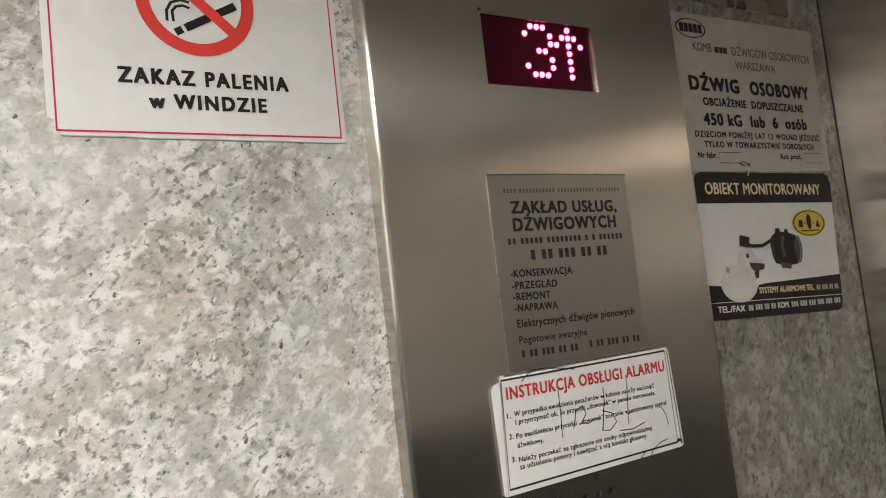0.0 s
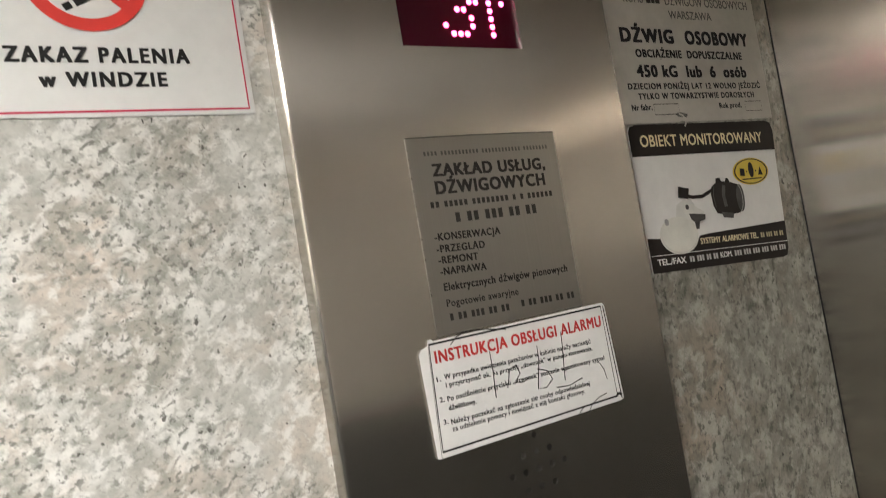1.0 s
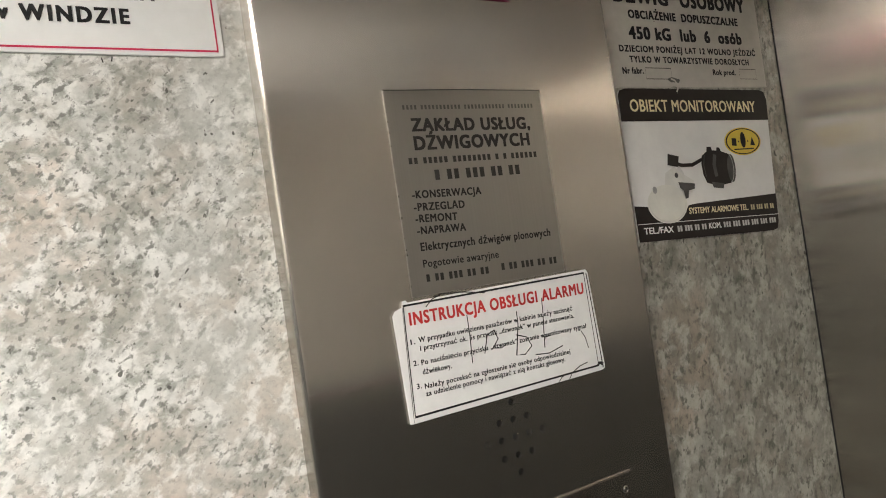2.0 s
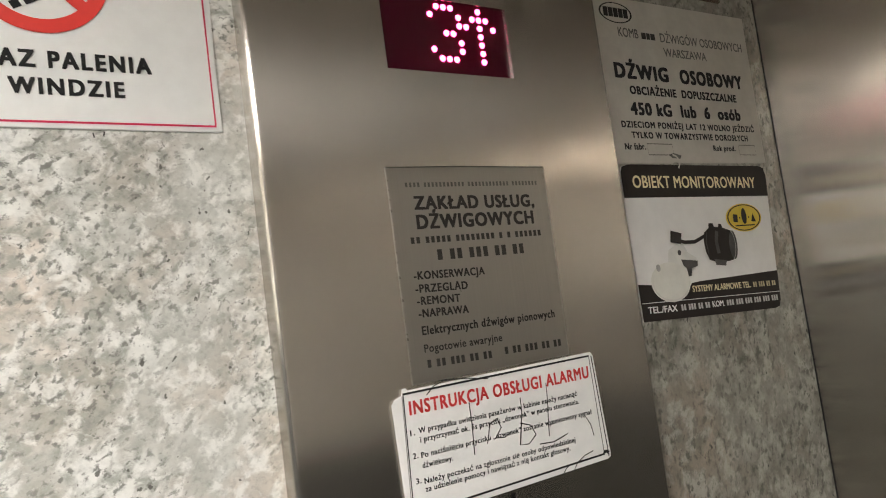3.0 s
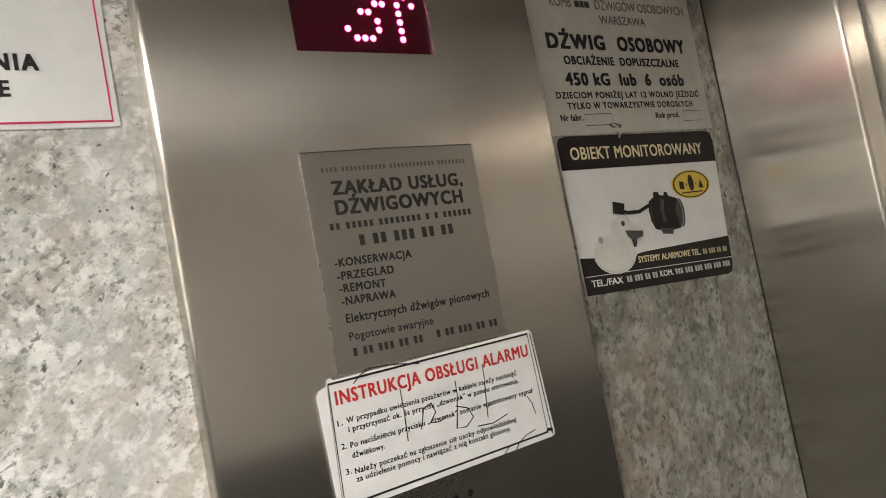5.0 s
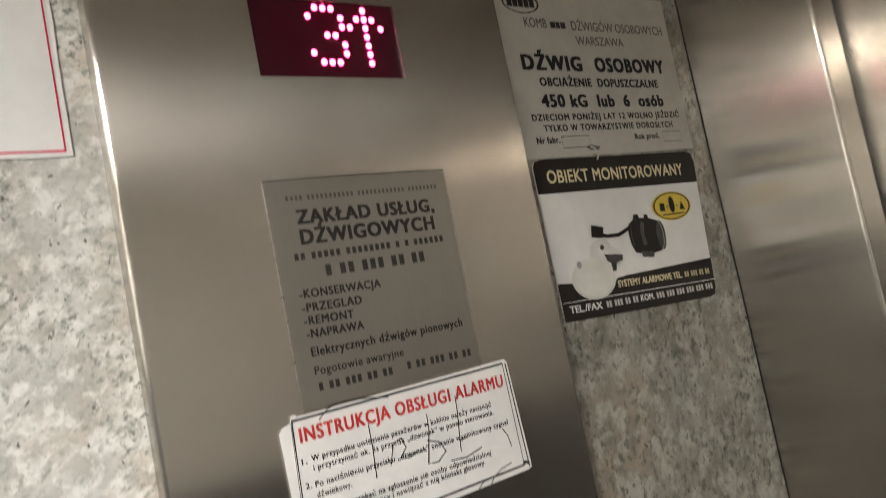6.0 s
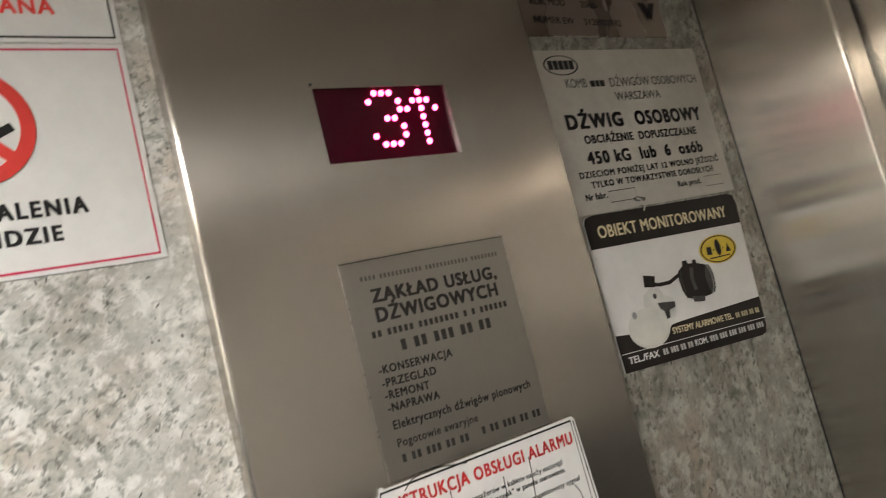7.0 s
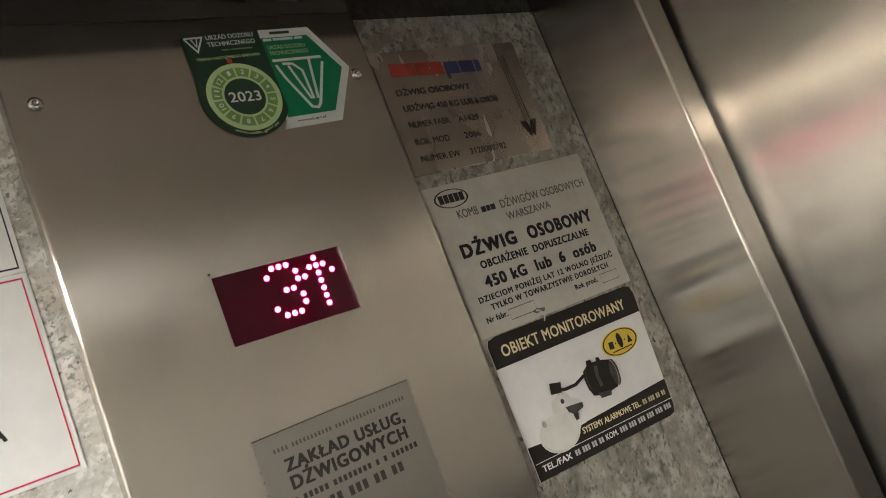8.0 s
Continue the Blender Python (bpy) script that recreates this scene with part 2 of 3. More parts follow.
def lettering(parent, text, x0, z0, x1, z1, cap, mat, y0, bold=0.012, space=1.0):
    """One line of print whose baseline runs from (x0, z0) to (x1, z1)."""
    bm = glyphs(text, bold, space)
    lo, hi = min(v.co.x for v in bm.verts), max(v.co.x for v in bm.verts)
    d = Vector((x1 - x0, z1 - z0))
    sx, sy = d.length / (hi - lo), cap / CAP
    d.normalize()
    for v in bm.verts:
        a, b = (v.co.x - lo) * sx, v.co.y * sy
        v.co = (x0 + a * d.x - b * d.y, y0 - v.co.z, z0 + UP + a * d.y + b * d.x)
    return part("lettering", bm, mat, parent)


def up(points):
    return [(x, z + UP) for x, z in points]


def bars(parent, x0, z0, x1, z1, cap, mat, y0, cuts):
    """Unreadable or private print as plain bars; cuts are the shares of the length that each takes."""
    pos = 0.0
    total = sum(cuts) + 0.12 * (len(cuts) - 1) * sum(cuts) / len(cuts)
    gap = 0.12 * sum(cuts) / len(cuts)
    for c in cuts:
        a, b = pos / total, (pos + c) / total
        pos += c + gap
        pts = [(x0 + (x1 - x0) * a, z0 + (z1 - z0) * a), (x0 + (x1 - x0) * b, z0 + (z1 - z0) * b)]
        part("print_bar", flat(up([pts[0], pts[1], (pts[1][0], pts[1][1] + cap), (pts[0][0], pts[0][1] + cap)]), y0), mat, parent)


def digits(parent, x0, z0, x1, z1, cap, mat, y0, words, fill=0.74):
    """Private print as rows of narrow plain bars, one a character, a part for each word."""
    total = sum(words) + 0.7 * (len(words) - 1)
    pos = 0.0
    for count in words:
        bm = bmesh.new()
        for k in range(count):
            a, b = (pos + k + (1 - fill) / 2) / total, (pos + k + (1 + fill) / 2) / total
            q = [(x0 + (x1 - x0) * e, z0 + (z1 - z0) * e) for e in (a, b)]
            f = bm.faces.new([bm.verts.new((x, y0, z + UP)) for x, z in (q[0], q[1], (q[1][0], q[1][1] + cap), (q[0][0], q[0][1] + cap))])
            f.normal_update()
            if f.normal.y > 0:
                f.normal_flip()
        part("print_bar", bm, mat, parent)
        pos += count + 0.7


# ---- the cabin ----
XR, XL, YB, TOP = 0.391, -1.05, -1.05, 2.0295 + UP
SPLIT = 1.65 + UP  # made-up height where the unseen rear wall turns from dark to pale, for reflections
thing("wall_panel_side", box(XL, 0.05, 0.0, 0.03, 0.0, TOP - 0.0002), GRANITE, (-0.5, 0.0, 0.0), "grey speckled granite-look laminate cabin wall", "wall", "structure")
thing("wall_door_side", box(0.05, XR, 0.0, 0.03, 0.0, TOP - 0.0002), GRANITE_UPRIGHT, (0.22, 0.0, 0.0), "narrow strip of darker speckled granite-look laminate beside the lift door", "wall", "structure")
BEND, LOW = -0.14, 1.42 + UP  # unseen opposite wall: invented pale part by the door, brightens the column's reflections
thing("wall_opposite", box(XL, BEND, YB - 0.03, YB, 0.0, TOP - 0.0002), UNSEEN_DARK, (-0.5, YB, 0.0), "unseen opposite cabin wall, made dark to dim the steel's reflections", "wall", "structure")
thing("wall_opposite_lower", box(BEND, XR, YB - 0.03, YB, 0.0, LOW), UNSEEN_DARK, (0.2, YB, 0.0), "unseen lower opposite wall beside the door, made dark for the steel's reflections", "wall", "structure")
thing("wall_opposite_upper", box(BEND, XR, YB - 0.03, YB, LOW, TOP - 0.0002), PALE, (0.2, YB, LOW), "unseen upper opposite wall beside the door, made pale to brighten the column's reflections", "wall", "structure")
thing("wall_rear_lower", box(XL - 0.03, XL, YB - 0.03, 0.03, 0.0, SPLIT), UNSEEN_DARK, (XL, -0.5, 0.0), "unseen lower rear wall, made dark to cut bounced light", "wall", "structure")
thing("wall_rear_upper", box(XL - 0.03, XL, YB - 0.03, 0.03, SPLIT, TOP - 0.0002), GRANITE, (XL, -0.5, SPLIT), "unseen upper rear wall in granite look, kept pale for a bright reflected band", "wall", "structure")
thing("floor", box(XL - 0.03, XR + 0.12, YB - 0.03, 0.03, -0.03, 0.0), RUBBER, (-0.2, -0.5, 0.0), "dark ribbed rubber cabin floor", "floor", "structure")
LX0, LX1, LY0, LY1, WELL = -0.86, -0.54, -0.98, -0.37, 0.07  # unseen light well, added to keep flat lamp light off the door side


def ceiling_with_well():
    """A ceiling sheet with an opening, and the upright sides of an added, light-blocking well over it."""
    bm = bmesh.new()
    outer = [(XL - 0.03, YB - 0.03), (XR + 0.12, YB - 0.03), (XR + 0.12, 0.03), (XL - 0.03, 0.03)]
    inner = [(LX0, LY0), (LX1, LY0), (LX1, LY1), (LX0, LY1)]
    rings = [[bm.verts.new((x, y, z)) for x, y in pts] for pts, z in ((outer, TOP), (inner, TOP), (inner, TOP + WELL), (outer, TOP + WELL))]
    for a, b in zip(rings, rings[1:] + rings[:1]):
        for k in range(4):
            bm.faces.new((a[k], a[(k + 1) % 4], b[(k + 1) % 4], b[k]))
    bmesh.ops.recalc_face_normals(bm, faces=bm.faces)
    return bm


thing("ceiling", ceiling_with_well(), CEILING, (-0.2, -0.5, TOP), "satin beige-grey cabin ceiling with an unseen well added to cut off flat lamp light", "ceiling", "structure")


def front_return(y_in, y_edge, name):
    """A bent steel front panel: a face along y and a lip that turns back to the door."""
    s = 1 if y_edge > y_in else -1
    r, n = 0.003, 6
    prof = [(XR, y_in)]
    for k in range(n + 1):
        a = math.pi / 2 * k / n
        prof.append((XR + r - r * math.cos(a), y_edge - s * r + s * r * math.sin(a)))
    prof += [(XR + 0.031, y_edge), (XR + 0.031, y_edge - s * 0.002), (XR + 0.006, y_edge - s * 0.004), (XR + 0.006, y_in)]
    bm = bmesh.new()
    low = [bm.verts.new((x, y, 0.0)) for x, y in prof]
    high = [bm.verts.new((x, y, TOP)) for x, y in prof]
    m = len(prof)
    for k in range(m):
        bm.faces.new((low[k], low[(k + 1) % m], high[(k + 1) % m], high[k]))
    bmesh.ops.recalc_face_normals(bm, faces=bm.faces)
    return thing(name, bm, STEEL, (XR, (y_in + y_edge) / 2, 0.0), "brushed stainless steel front return with a bent edge", "wall", "structure")


front_return(-0.0010, -0.109, "wall_front_return")
front_return(YB + 0.002, -0.91, "wall_front_return_far")
thing("trim_corner", box(XR - 0.0007, XR, -0.0009, -0.0002, 0.0, TOP), DARK, (XR, 0, 0), "dark seam between laminate and steel", "trim", "structure")
for y0, y1 in ((-0.505, -0.06), (-0.96, -0.508)):
    thing("door_panel", box(XR + 0.039, XR + 0.069, y0, y1, 0.005, TOP - 0.002, 0.002), STEEL, (XR + 0.04, (y0 + y1) / 2, 0.0), "closed brushed stainless steel sliding lift door", "lift door", "structure")
thing("wall_shaft", box(XR + 0.08, XR + 0.1, YB - 0.03, 0.03, 0.0, TOP), DARK, (XR + 0.09, -0.5, 0.0), "dark closing wall behind the lift doors", "wall", "structure")

lamp = thing("ceiling_light", box(LX0 - 0.02, LX1 + 0.02, LY0 - 0.02, LY1 + 0.02, TOP + WELL + 0.001, TOP + WELL + 0.03, 0.004), ALU, (-0.70, -0.65, TOP + WELL), "unseen ceiling light with an opal diffuser, recessed to keep its light off the door side", "ceiling light")
part("diffuser", box(LX0 + 0.01, LX1 - 0.01, LY0 + 0.01, LY1 - 0.01, TOP + WELL - 0.008, TOP + WELL + 0.0005, 0.002), DIFFUSER, lamp, "glowing opal diffuser")

# ---- the control column ----
FY, CX0, CX1 = -0.0125, -0.0815, 0.176
DX0, DX1, DZ0, DZ1 = 0.0, 0.092, 1.800 + UP, 1.8453 + UP
CZ0, CZ1 = 0.12, TOP - 0.004
HOLES = [(0.0365 + 0.0105 * k, 1.5404) for k in range(3)] + [(0.026 + 0.0105 * k, 1.5299) for k in range(5)] + [(0.0365 + 0.0105 * k, 1.5188) for k in range(3)] + [(0.0472, 1.5083), (0.0472, 1.5510)]


def column_front():
    bm = bmesh.new()
    r, n = 0.0028, 6
    edges, inner, rims = [], [], []

    def loop(pts):
        vs = [bm.verts.new((x, FY, z)) for x, z in pts]
        return vs, [bm.edges.new((vs[k], vs[(k + 1) % len(vs)])) for k in range(len(vs))]

    edges += loop([(CX0 + r, CZ0), (CX1 - r, CZ0), (CX1 - r, CZ1), (CX0 + r, CZ1)])[1]
    vs, es = loop([(DX0, DZ0), (DX1, DZ0), (DX1, DZ1), (DX0, DZ1)])
    edges += es
    inner.append((vs, 0.0045))
    for hx, hz in HOLES:
        vs, es = loop(disc(hx, hz + UP, 0.0022, 0.0022, 16))
        edges += es
        low = [bm.verts.new((hx + (v.co.x - hx) * 0.86, FY + 0.0007, hz + UP + (v.co.z - hz - UP) * 0.86)) for v in vs]
        rims.append((vs, low))
        inner.append((low, 0.0028))
    bmesh.ops.triangle_fill(bm, use_beauty=True, use_dissolve=False, edges=edges)
    for vs, low in rims:
        for k in range(len(vs)):
            j = (k + 1) % len(vs)
            bm.faces.new((vs[k], vs[j], low[j], low[k]))
    for vs, deep in inner:
        back = [bm.verts.new((v.co.x, FY + deep, v.co.z)) for v in vs]
        for k in range(len(vs)):
            j = (k + 1) % len(vs)
            bm.faces.new((vs[k], vs[j], back[j], back[k]))
    for side, cx in ((-1, CX0 + r), (1, CX1 - r)):
        prof = [(cx + side * r * math.sin(math.pi / 2 * k / n), FY + r - r * math.cos(math.pi / 2 * k / n)) for k in range(n + 1)] + [(cx + side * r, -0.0003)]
        low = [bm.verts.new((x, y, CZ0)) for x, y in prof]
        high = [bm.verts.new((x, y, CZ1)) for x, y in prof]
        for k in range(len(prof) - 1):
            f = bm.faces.new((low[k], low[k + 1], high[k + 1], high[k]))
    bmesh.ops.remove_doubles(bm, verts=bm.verts, dist=1e-5)
    bmesh.ops.recalc_face_normals(bm, faces=bm.faces)
    if sum(f.normal.y * f.calc_area() for f in bm.faces) > 0:
        bmesh.ops.reverse_faces(bm, faces=bm.faces)
    return bm


thing("trim_cornice", box(XL, XR, -0.052, -0.0004, TOP - 0.0038, TOP - 0.0004, 0.0006), CORNICE, (-0.2, 0, TOP), "dark glossy cornice strip between wall and ceiling", "trim", "structure")
column = thing("control_column", column_front(), STEEL, (0.047, 0.0, 0.12), "tall brushed stainless steel lift control column on the laminate wall", "control panel")
part("speaker_back", box(0.018, 0.076, FY + 0.0034, FY + 0.0044, 1.503 + UP, 1.56 + UP), DARK, column, "dark speaker behind the drilled holes")
screen = part("display", box(DX0 - 0.002, DX1 + 0.002, FY + 0.0024, FY + 0.0044, DZ0 - 0.002, DZ1 + 0.002), ACRYLIC, column, "dark red acrylic floor display with lit dots")
AX, AZ, PX, PZ = 0.0716, 1.8421, 0.0052, 0.0054
ARROW = [(0, 0), (-1, 1), (0, 1), (1, 1), (-2, 2), (0, 2), (2, 2), (0, 3), (0, 4), (0, 5), (0, 6)]
DIGIT = [(-6, 0), (-5, 0), (-4, 0), (-7, 1), (-3, 1), (-3, 2), (-5, 3), (-4, 3), (-3, 4), (-7, 5), (-3, 5), (-6, 6), (-5, 6), (-4, 6)]


def led_dot(x, z, r, high):
    """A low dome of light on the display's face."""
    bm = bmesh.new()
    n, face = 14, FY + 0.0024
    rows = [[bm.verts.new((x + r * math.cos(a) * math.cos(math.tau * k / n), face - high * math.sin(a), z + r * math.cos(a) * math.sin(math.tau * k / n))) for k in range(n)] for a in (0.0, 0.4, 0.8, 1.2)]
    for a, b in zip(rows, rows[1:]):
        for k in range(n):
            bm.faces.new((a[k], a[(k + 1) % n], b[(k + 1) % n], b[k]))
    bm.faces.new(rows[-1])
    bmesh.ops.recalc_face_normals(bm, faces=bm.faces)
    return bm


for i, j in ARROW + DIGIT:
    part("led", led_dot(AX + PX * i, AZ - PZ * j + UP, 0.0019, 0.0018), LED_ON, screen, "pink-red lit dot", smooth=True)


def screw(x, z, r, parent):
    bm = bmesh.new()
    n = 20
    prof = [(r, 0.0), (r, 0.0008), (r * 0.85, 0.0019), (r * 0.55, 0.0025), (r * 0.42, 0.0025), (r * 0.38, 0.0010), (0.0001, 0.0009)]
    rows = [[bm.verts.new((x + a * math.cos(math.tau * k / n), FY - h, z + UP + a * math.sin(math.tau * k / n))) for k in range(n)] for a, h in prof]
    for a, b in zip(rows, rows[1:]):
        for k in range(n):
            bm.faces.new((a[k], a[(k + 1) % n], b[(k + 1) % n], b[k]))
    bmesh.ops.recalc_face_normals(bm, faces=bm.faces)
    return part("screw", bm, CHROME, parent, "small button-head screw", smooth=True)


screw(-0.0648, 1.9731, 0.0045, column)
screw(0.1585, 1.9727, 0.0045, column)
key_plate = part("key_plate", slab(up([(0.03, 1.40), (0.1349, 1.40), (0.1349, 1.4855), (0.03, 1.4855)]), FY - 0.002, FY, 0.0006), STEEL, column, "small steel key-switch plate")
screw(0.1275, 1.4745, 0.0035, column)


# ---- signs on the laminate beside the column ----
INK = 0.00025  # each printed layer lies this far in front of the one below


def border(parent, points, width, mat, y0):
    return part("border", bent(up(points), width, y0, closed=True), mat, parent)


SX0, SX1 = -0.2415, -0.0937


def no_smoking_sign():
    pts = [(SX0, 1.8777), (SX0, 1.7725), (SX0 + 0.0025, 1.7715), (SX0 + 0.0036, 1.7676), (SX0 + 0.0052, 1.7642), (SX0 + 0.03, 1.7640), (SX0 + 0.032, 1.7644), (SX0 + 0.035, 1.7637), (SX1 - 0.004, 1.7634), (SX1, 1.7638), (SX1 - 0.0002, 1.80), (SX1 + 0.0003, 1.83), (SX1, 1.8777)]
    s = thing("no_smoking_sign", slab(up(pts), -0.0012, -0.0001, 0.0003), WHITE, (-0.168, 0, 1.82 + UP), "white plastic no-smoking sign with a chipped corner on laminate", "sign")
    y = -0.0012 - INK
    a, b, c, d = SX0 + 0.0036, SX1 - 0.0034, 1.7664, 1.8746
    border(s, [(a, c), (b, c), (b, d), (a, d)], 0.0009, CRIMSON, y)
    cx, cz = -0.1702, 1.8368
    part("prohibition_ring", ring(cx, cz + UP, 0.0232, 0.0297, y - INK), RED, s, "red prohibition ring")
    q = 0.0245
    k = radians(-42)
    dx, dz = math.cos(k), math.sin(k)
    part("slash", bent(up([(cx - q * dx, cz - q * dz), (cx + q * dx, cz + q * dz)]), 0.0058, y - 2 * INK), RED, s, "red diagonal bar")
    g = radians(29)
    ux, uz = math.cos(g), math.sin(g)

    def strip(t0, t1, w):
        ax, az = cx - 0.0063, cz - 0.0153
        return [(ax + t * ux - o * uz, az + t * uz + o * ux) for t, o in ((t0, -w), (t1, -w), (t1, w), (t0, w))]
    part("cigarette", flat(up(strip(0.0, 0.0300, 0.0021)), y), BLACK, s, "black cigarette pictogram")
    part("ash", flat(up(strip(-0.0058, -0.0018, 0.0019)), y), BLACK, s)
    for k, n in ((1.0, 0), (0.62, 1)):
        part("smoke", bent(up([(cx - 0.0150 + 0.0030 * n, cz - 0.0125), (cx - 0.0150 + 0.0028 * n, cz - 0.0070), (cx - 0.0125 + 0.0022 * n, cz - 0.0025 - 0.002 * n), (cx - 0.0080 + 0.001 * n, cz - 0.0008 - 0.0028 * n), (cx - 0.0035, cz - 0.0016 - 0.003 * n)]), 0.0014, y), BLACK, s)
    lettering(s, "ZAKAZ PALENIA", -0.2104, 1.7913, -0.1250, 1.7913, 0.0074, BLACK, y, 0.046, 1.26)
    lettering(s, "w WINDZIE", -0.1970, 1.7790, -0.1380, 1.7790, 0.0071, BLACK, y, 0.046, 1.26)


def monitored_lift_sign():
    pts = [(SX0, 1.8783), (SX1, 1.8783), (SX1, 1.9902), (SX0, 1.9902)]
    s = thing("monitored_lift_sign", slab(up(pts), -0.0012, -0.0001, 0.0003), WHITE, (-0.168, 0, 1.934 + UP), "white plastic sign with red lettering and a black border", "sign")
    y = -0.0012 - INK
    a, b, c, d = SX0 + 0.0034, SX1 - 0.0032, 1.8811, 1.9866
    border(s, [(a, c), (b, c), (b, d), (a, d)], 0.0009, BLACK, y)
    lettering(s, "WINDA", -0.1995, 1.9070, -0.1475, 1.9070, 0.0076, RED, y, 0.03, 1.15)
    lettering(s, "MONITOROWANA", -0.2200, 1.8935, -0.1225, 1.8935, 0.0076, RED, y, 0.03, 1.15)


def load_plate():
    pts = [(0.1850, 1.7478), (0.2480, 1.7479), (0.2500, 1.7488), (0.2530, 1.7492), (0.2555, 1.7482), (0.3690, 1.7482), (0.3702, 1.8762), (0.1842, 1.8742)]
    s = thing("load_plate", slab(up(pts), -0.0011, -0.0001, 0.0003), ALU, (0.277, 0, 1.81 + UP), "pale aluminium load plate with black print, worn and torn below", "sign")
    y = -0.0011 - INK
    part("maker_mark", ring(0.2095, 1.8623 + UP, 0.0072, 0.0080, y, 36, 2.2), GREY_INK, s, "oval maker mark")
    bars(s, 0.1965, 1.8588, 0.2225, 1.8590, 0.0072, GREY_INK, y, [1, 1, 1, 1, 1])
    lettering(s, "KOMB", 0.2090, 1.8443, 0.2310, 1.8444, 0.0070, FADED, y, 0.014)
    bars(s, 0.2345, 1.8446, 0.2500, 1.8448, 0.0050, BAR_INK, y, [0.5, 0.4, 0.5])
    lettering(s, "DŹWIGÓW OSOBOWYCH", 0.2560, 1.8442, 0.3615, 1.8451, 0.0070, FADED, y, 0.014)
    lettering(s, "WARSZAWA", 0.2577, 1.8328, 0.3105, 1.8333, 0.0066, FADED, y, 0.014)
    lettering(s, "DŹWIG", 0.1985, 1.8125, 0.2585, 1.8124, 0.0106, BLACK, y, 0.056, 1.18)
    lettering(s, "OSOBOWY", 0.2722, 1.8123, 0.3535, 1.8122, 0.0106, BLACK, y, 0.056, 1.18)
    lettering(s, "OBCIĄŻENIE  DOPUSZCZALNE", 0.2118, 1.8005, 0.3416, 1.8001, 0.0060, BLACK, y, 0.048, 1.14)
    lettering(s, "450 kG  lub  6  osób", 0.2095, 1.7848, 0.3435, 1.7846, 0.0090, BLACK, y, 0.050, 1.14)
    lettering(s, "DZIECIOM PONIŻEJ LAT 12 WOLNO JEŹDZIĆ", 0.1972, 1.7748, 0.3595, 1.7750, 0.0046, BLACK, y, 0.042, 1.2)
    lettering(s, "TYLKO W TOWARZYSTWIE DOROSŁYCH", 0.2064, 1.7669, 0.3485, 1.7669, 0.0046, BLACK, y, 0.042, 1.2)
    lettering(s, "Nr fabr.", 0.1972, 1.7582, 0.2196, 1.7584, 0.0045, BLACK, y, 0.04, 1.1)
    lettering(s, "Rok prod.", 0.2998, 1.7582, 0.3290, 1.7583, 0.0043, BLACK, y, 0.04, 1.1)
    border(s, [(0.2216, 1.7544), (0.2500, 1.7544), (0.2500, 1.7628), (0.2216, 1.7628)], 0.0004, GREY_INK, y)
    border(s, [(0.3340, 1.7552), (0.3566, 1.7552), (0.3566, 1.7634), (0.3340, 1.7634)], 0.0003, GREY_INK, y)
    # the torn, curled tag at the lower edge
    part("torn_tag", bent(up([(0.2475, 1.7545), (0.2515, 1.7532), (0.2545, 1.7500), (0.2538, 1.7465), (0.2520, 1.7440)]), 0.0014, y - 0.0008), ALU, s, "curled torn sliver of foil")
    part("scuff", flat(up([(0.2440, 1.7545), (0.2500, 1.7560), (0.2590, 1.7540), (0.2570, 1.7515), (0.2480, 1.7520)]), y), FADED, s)


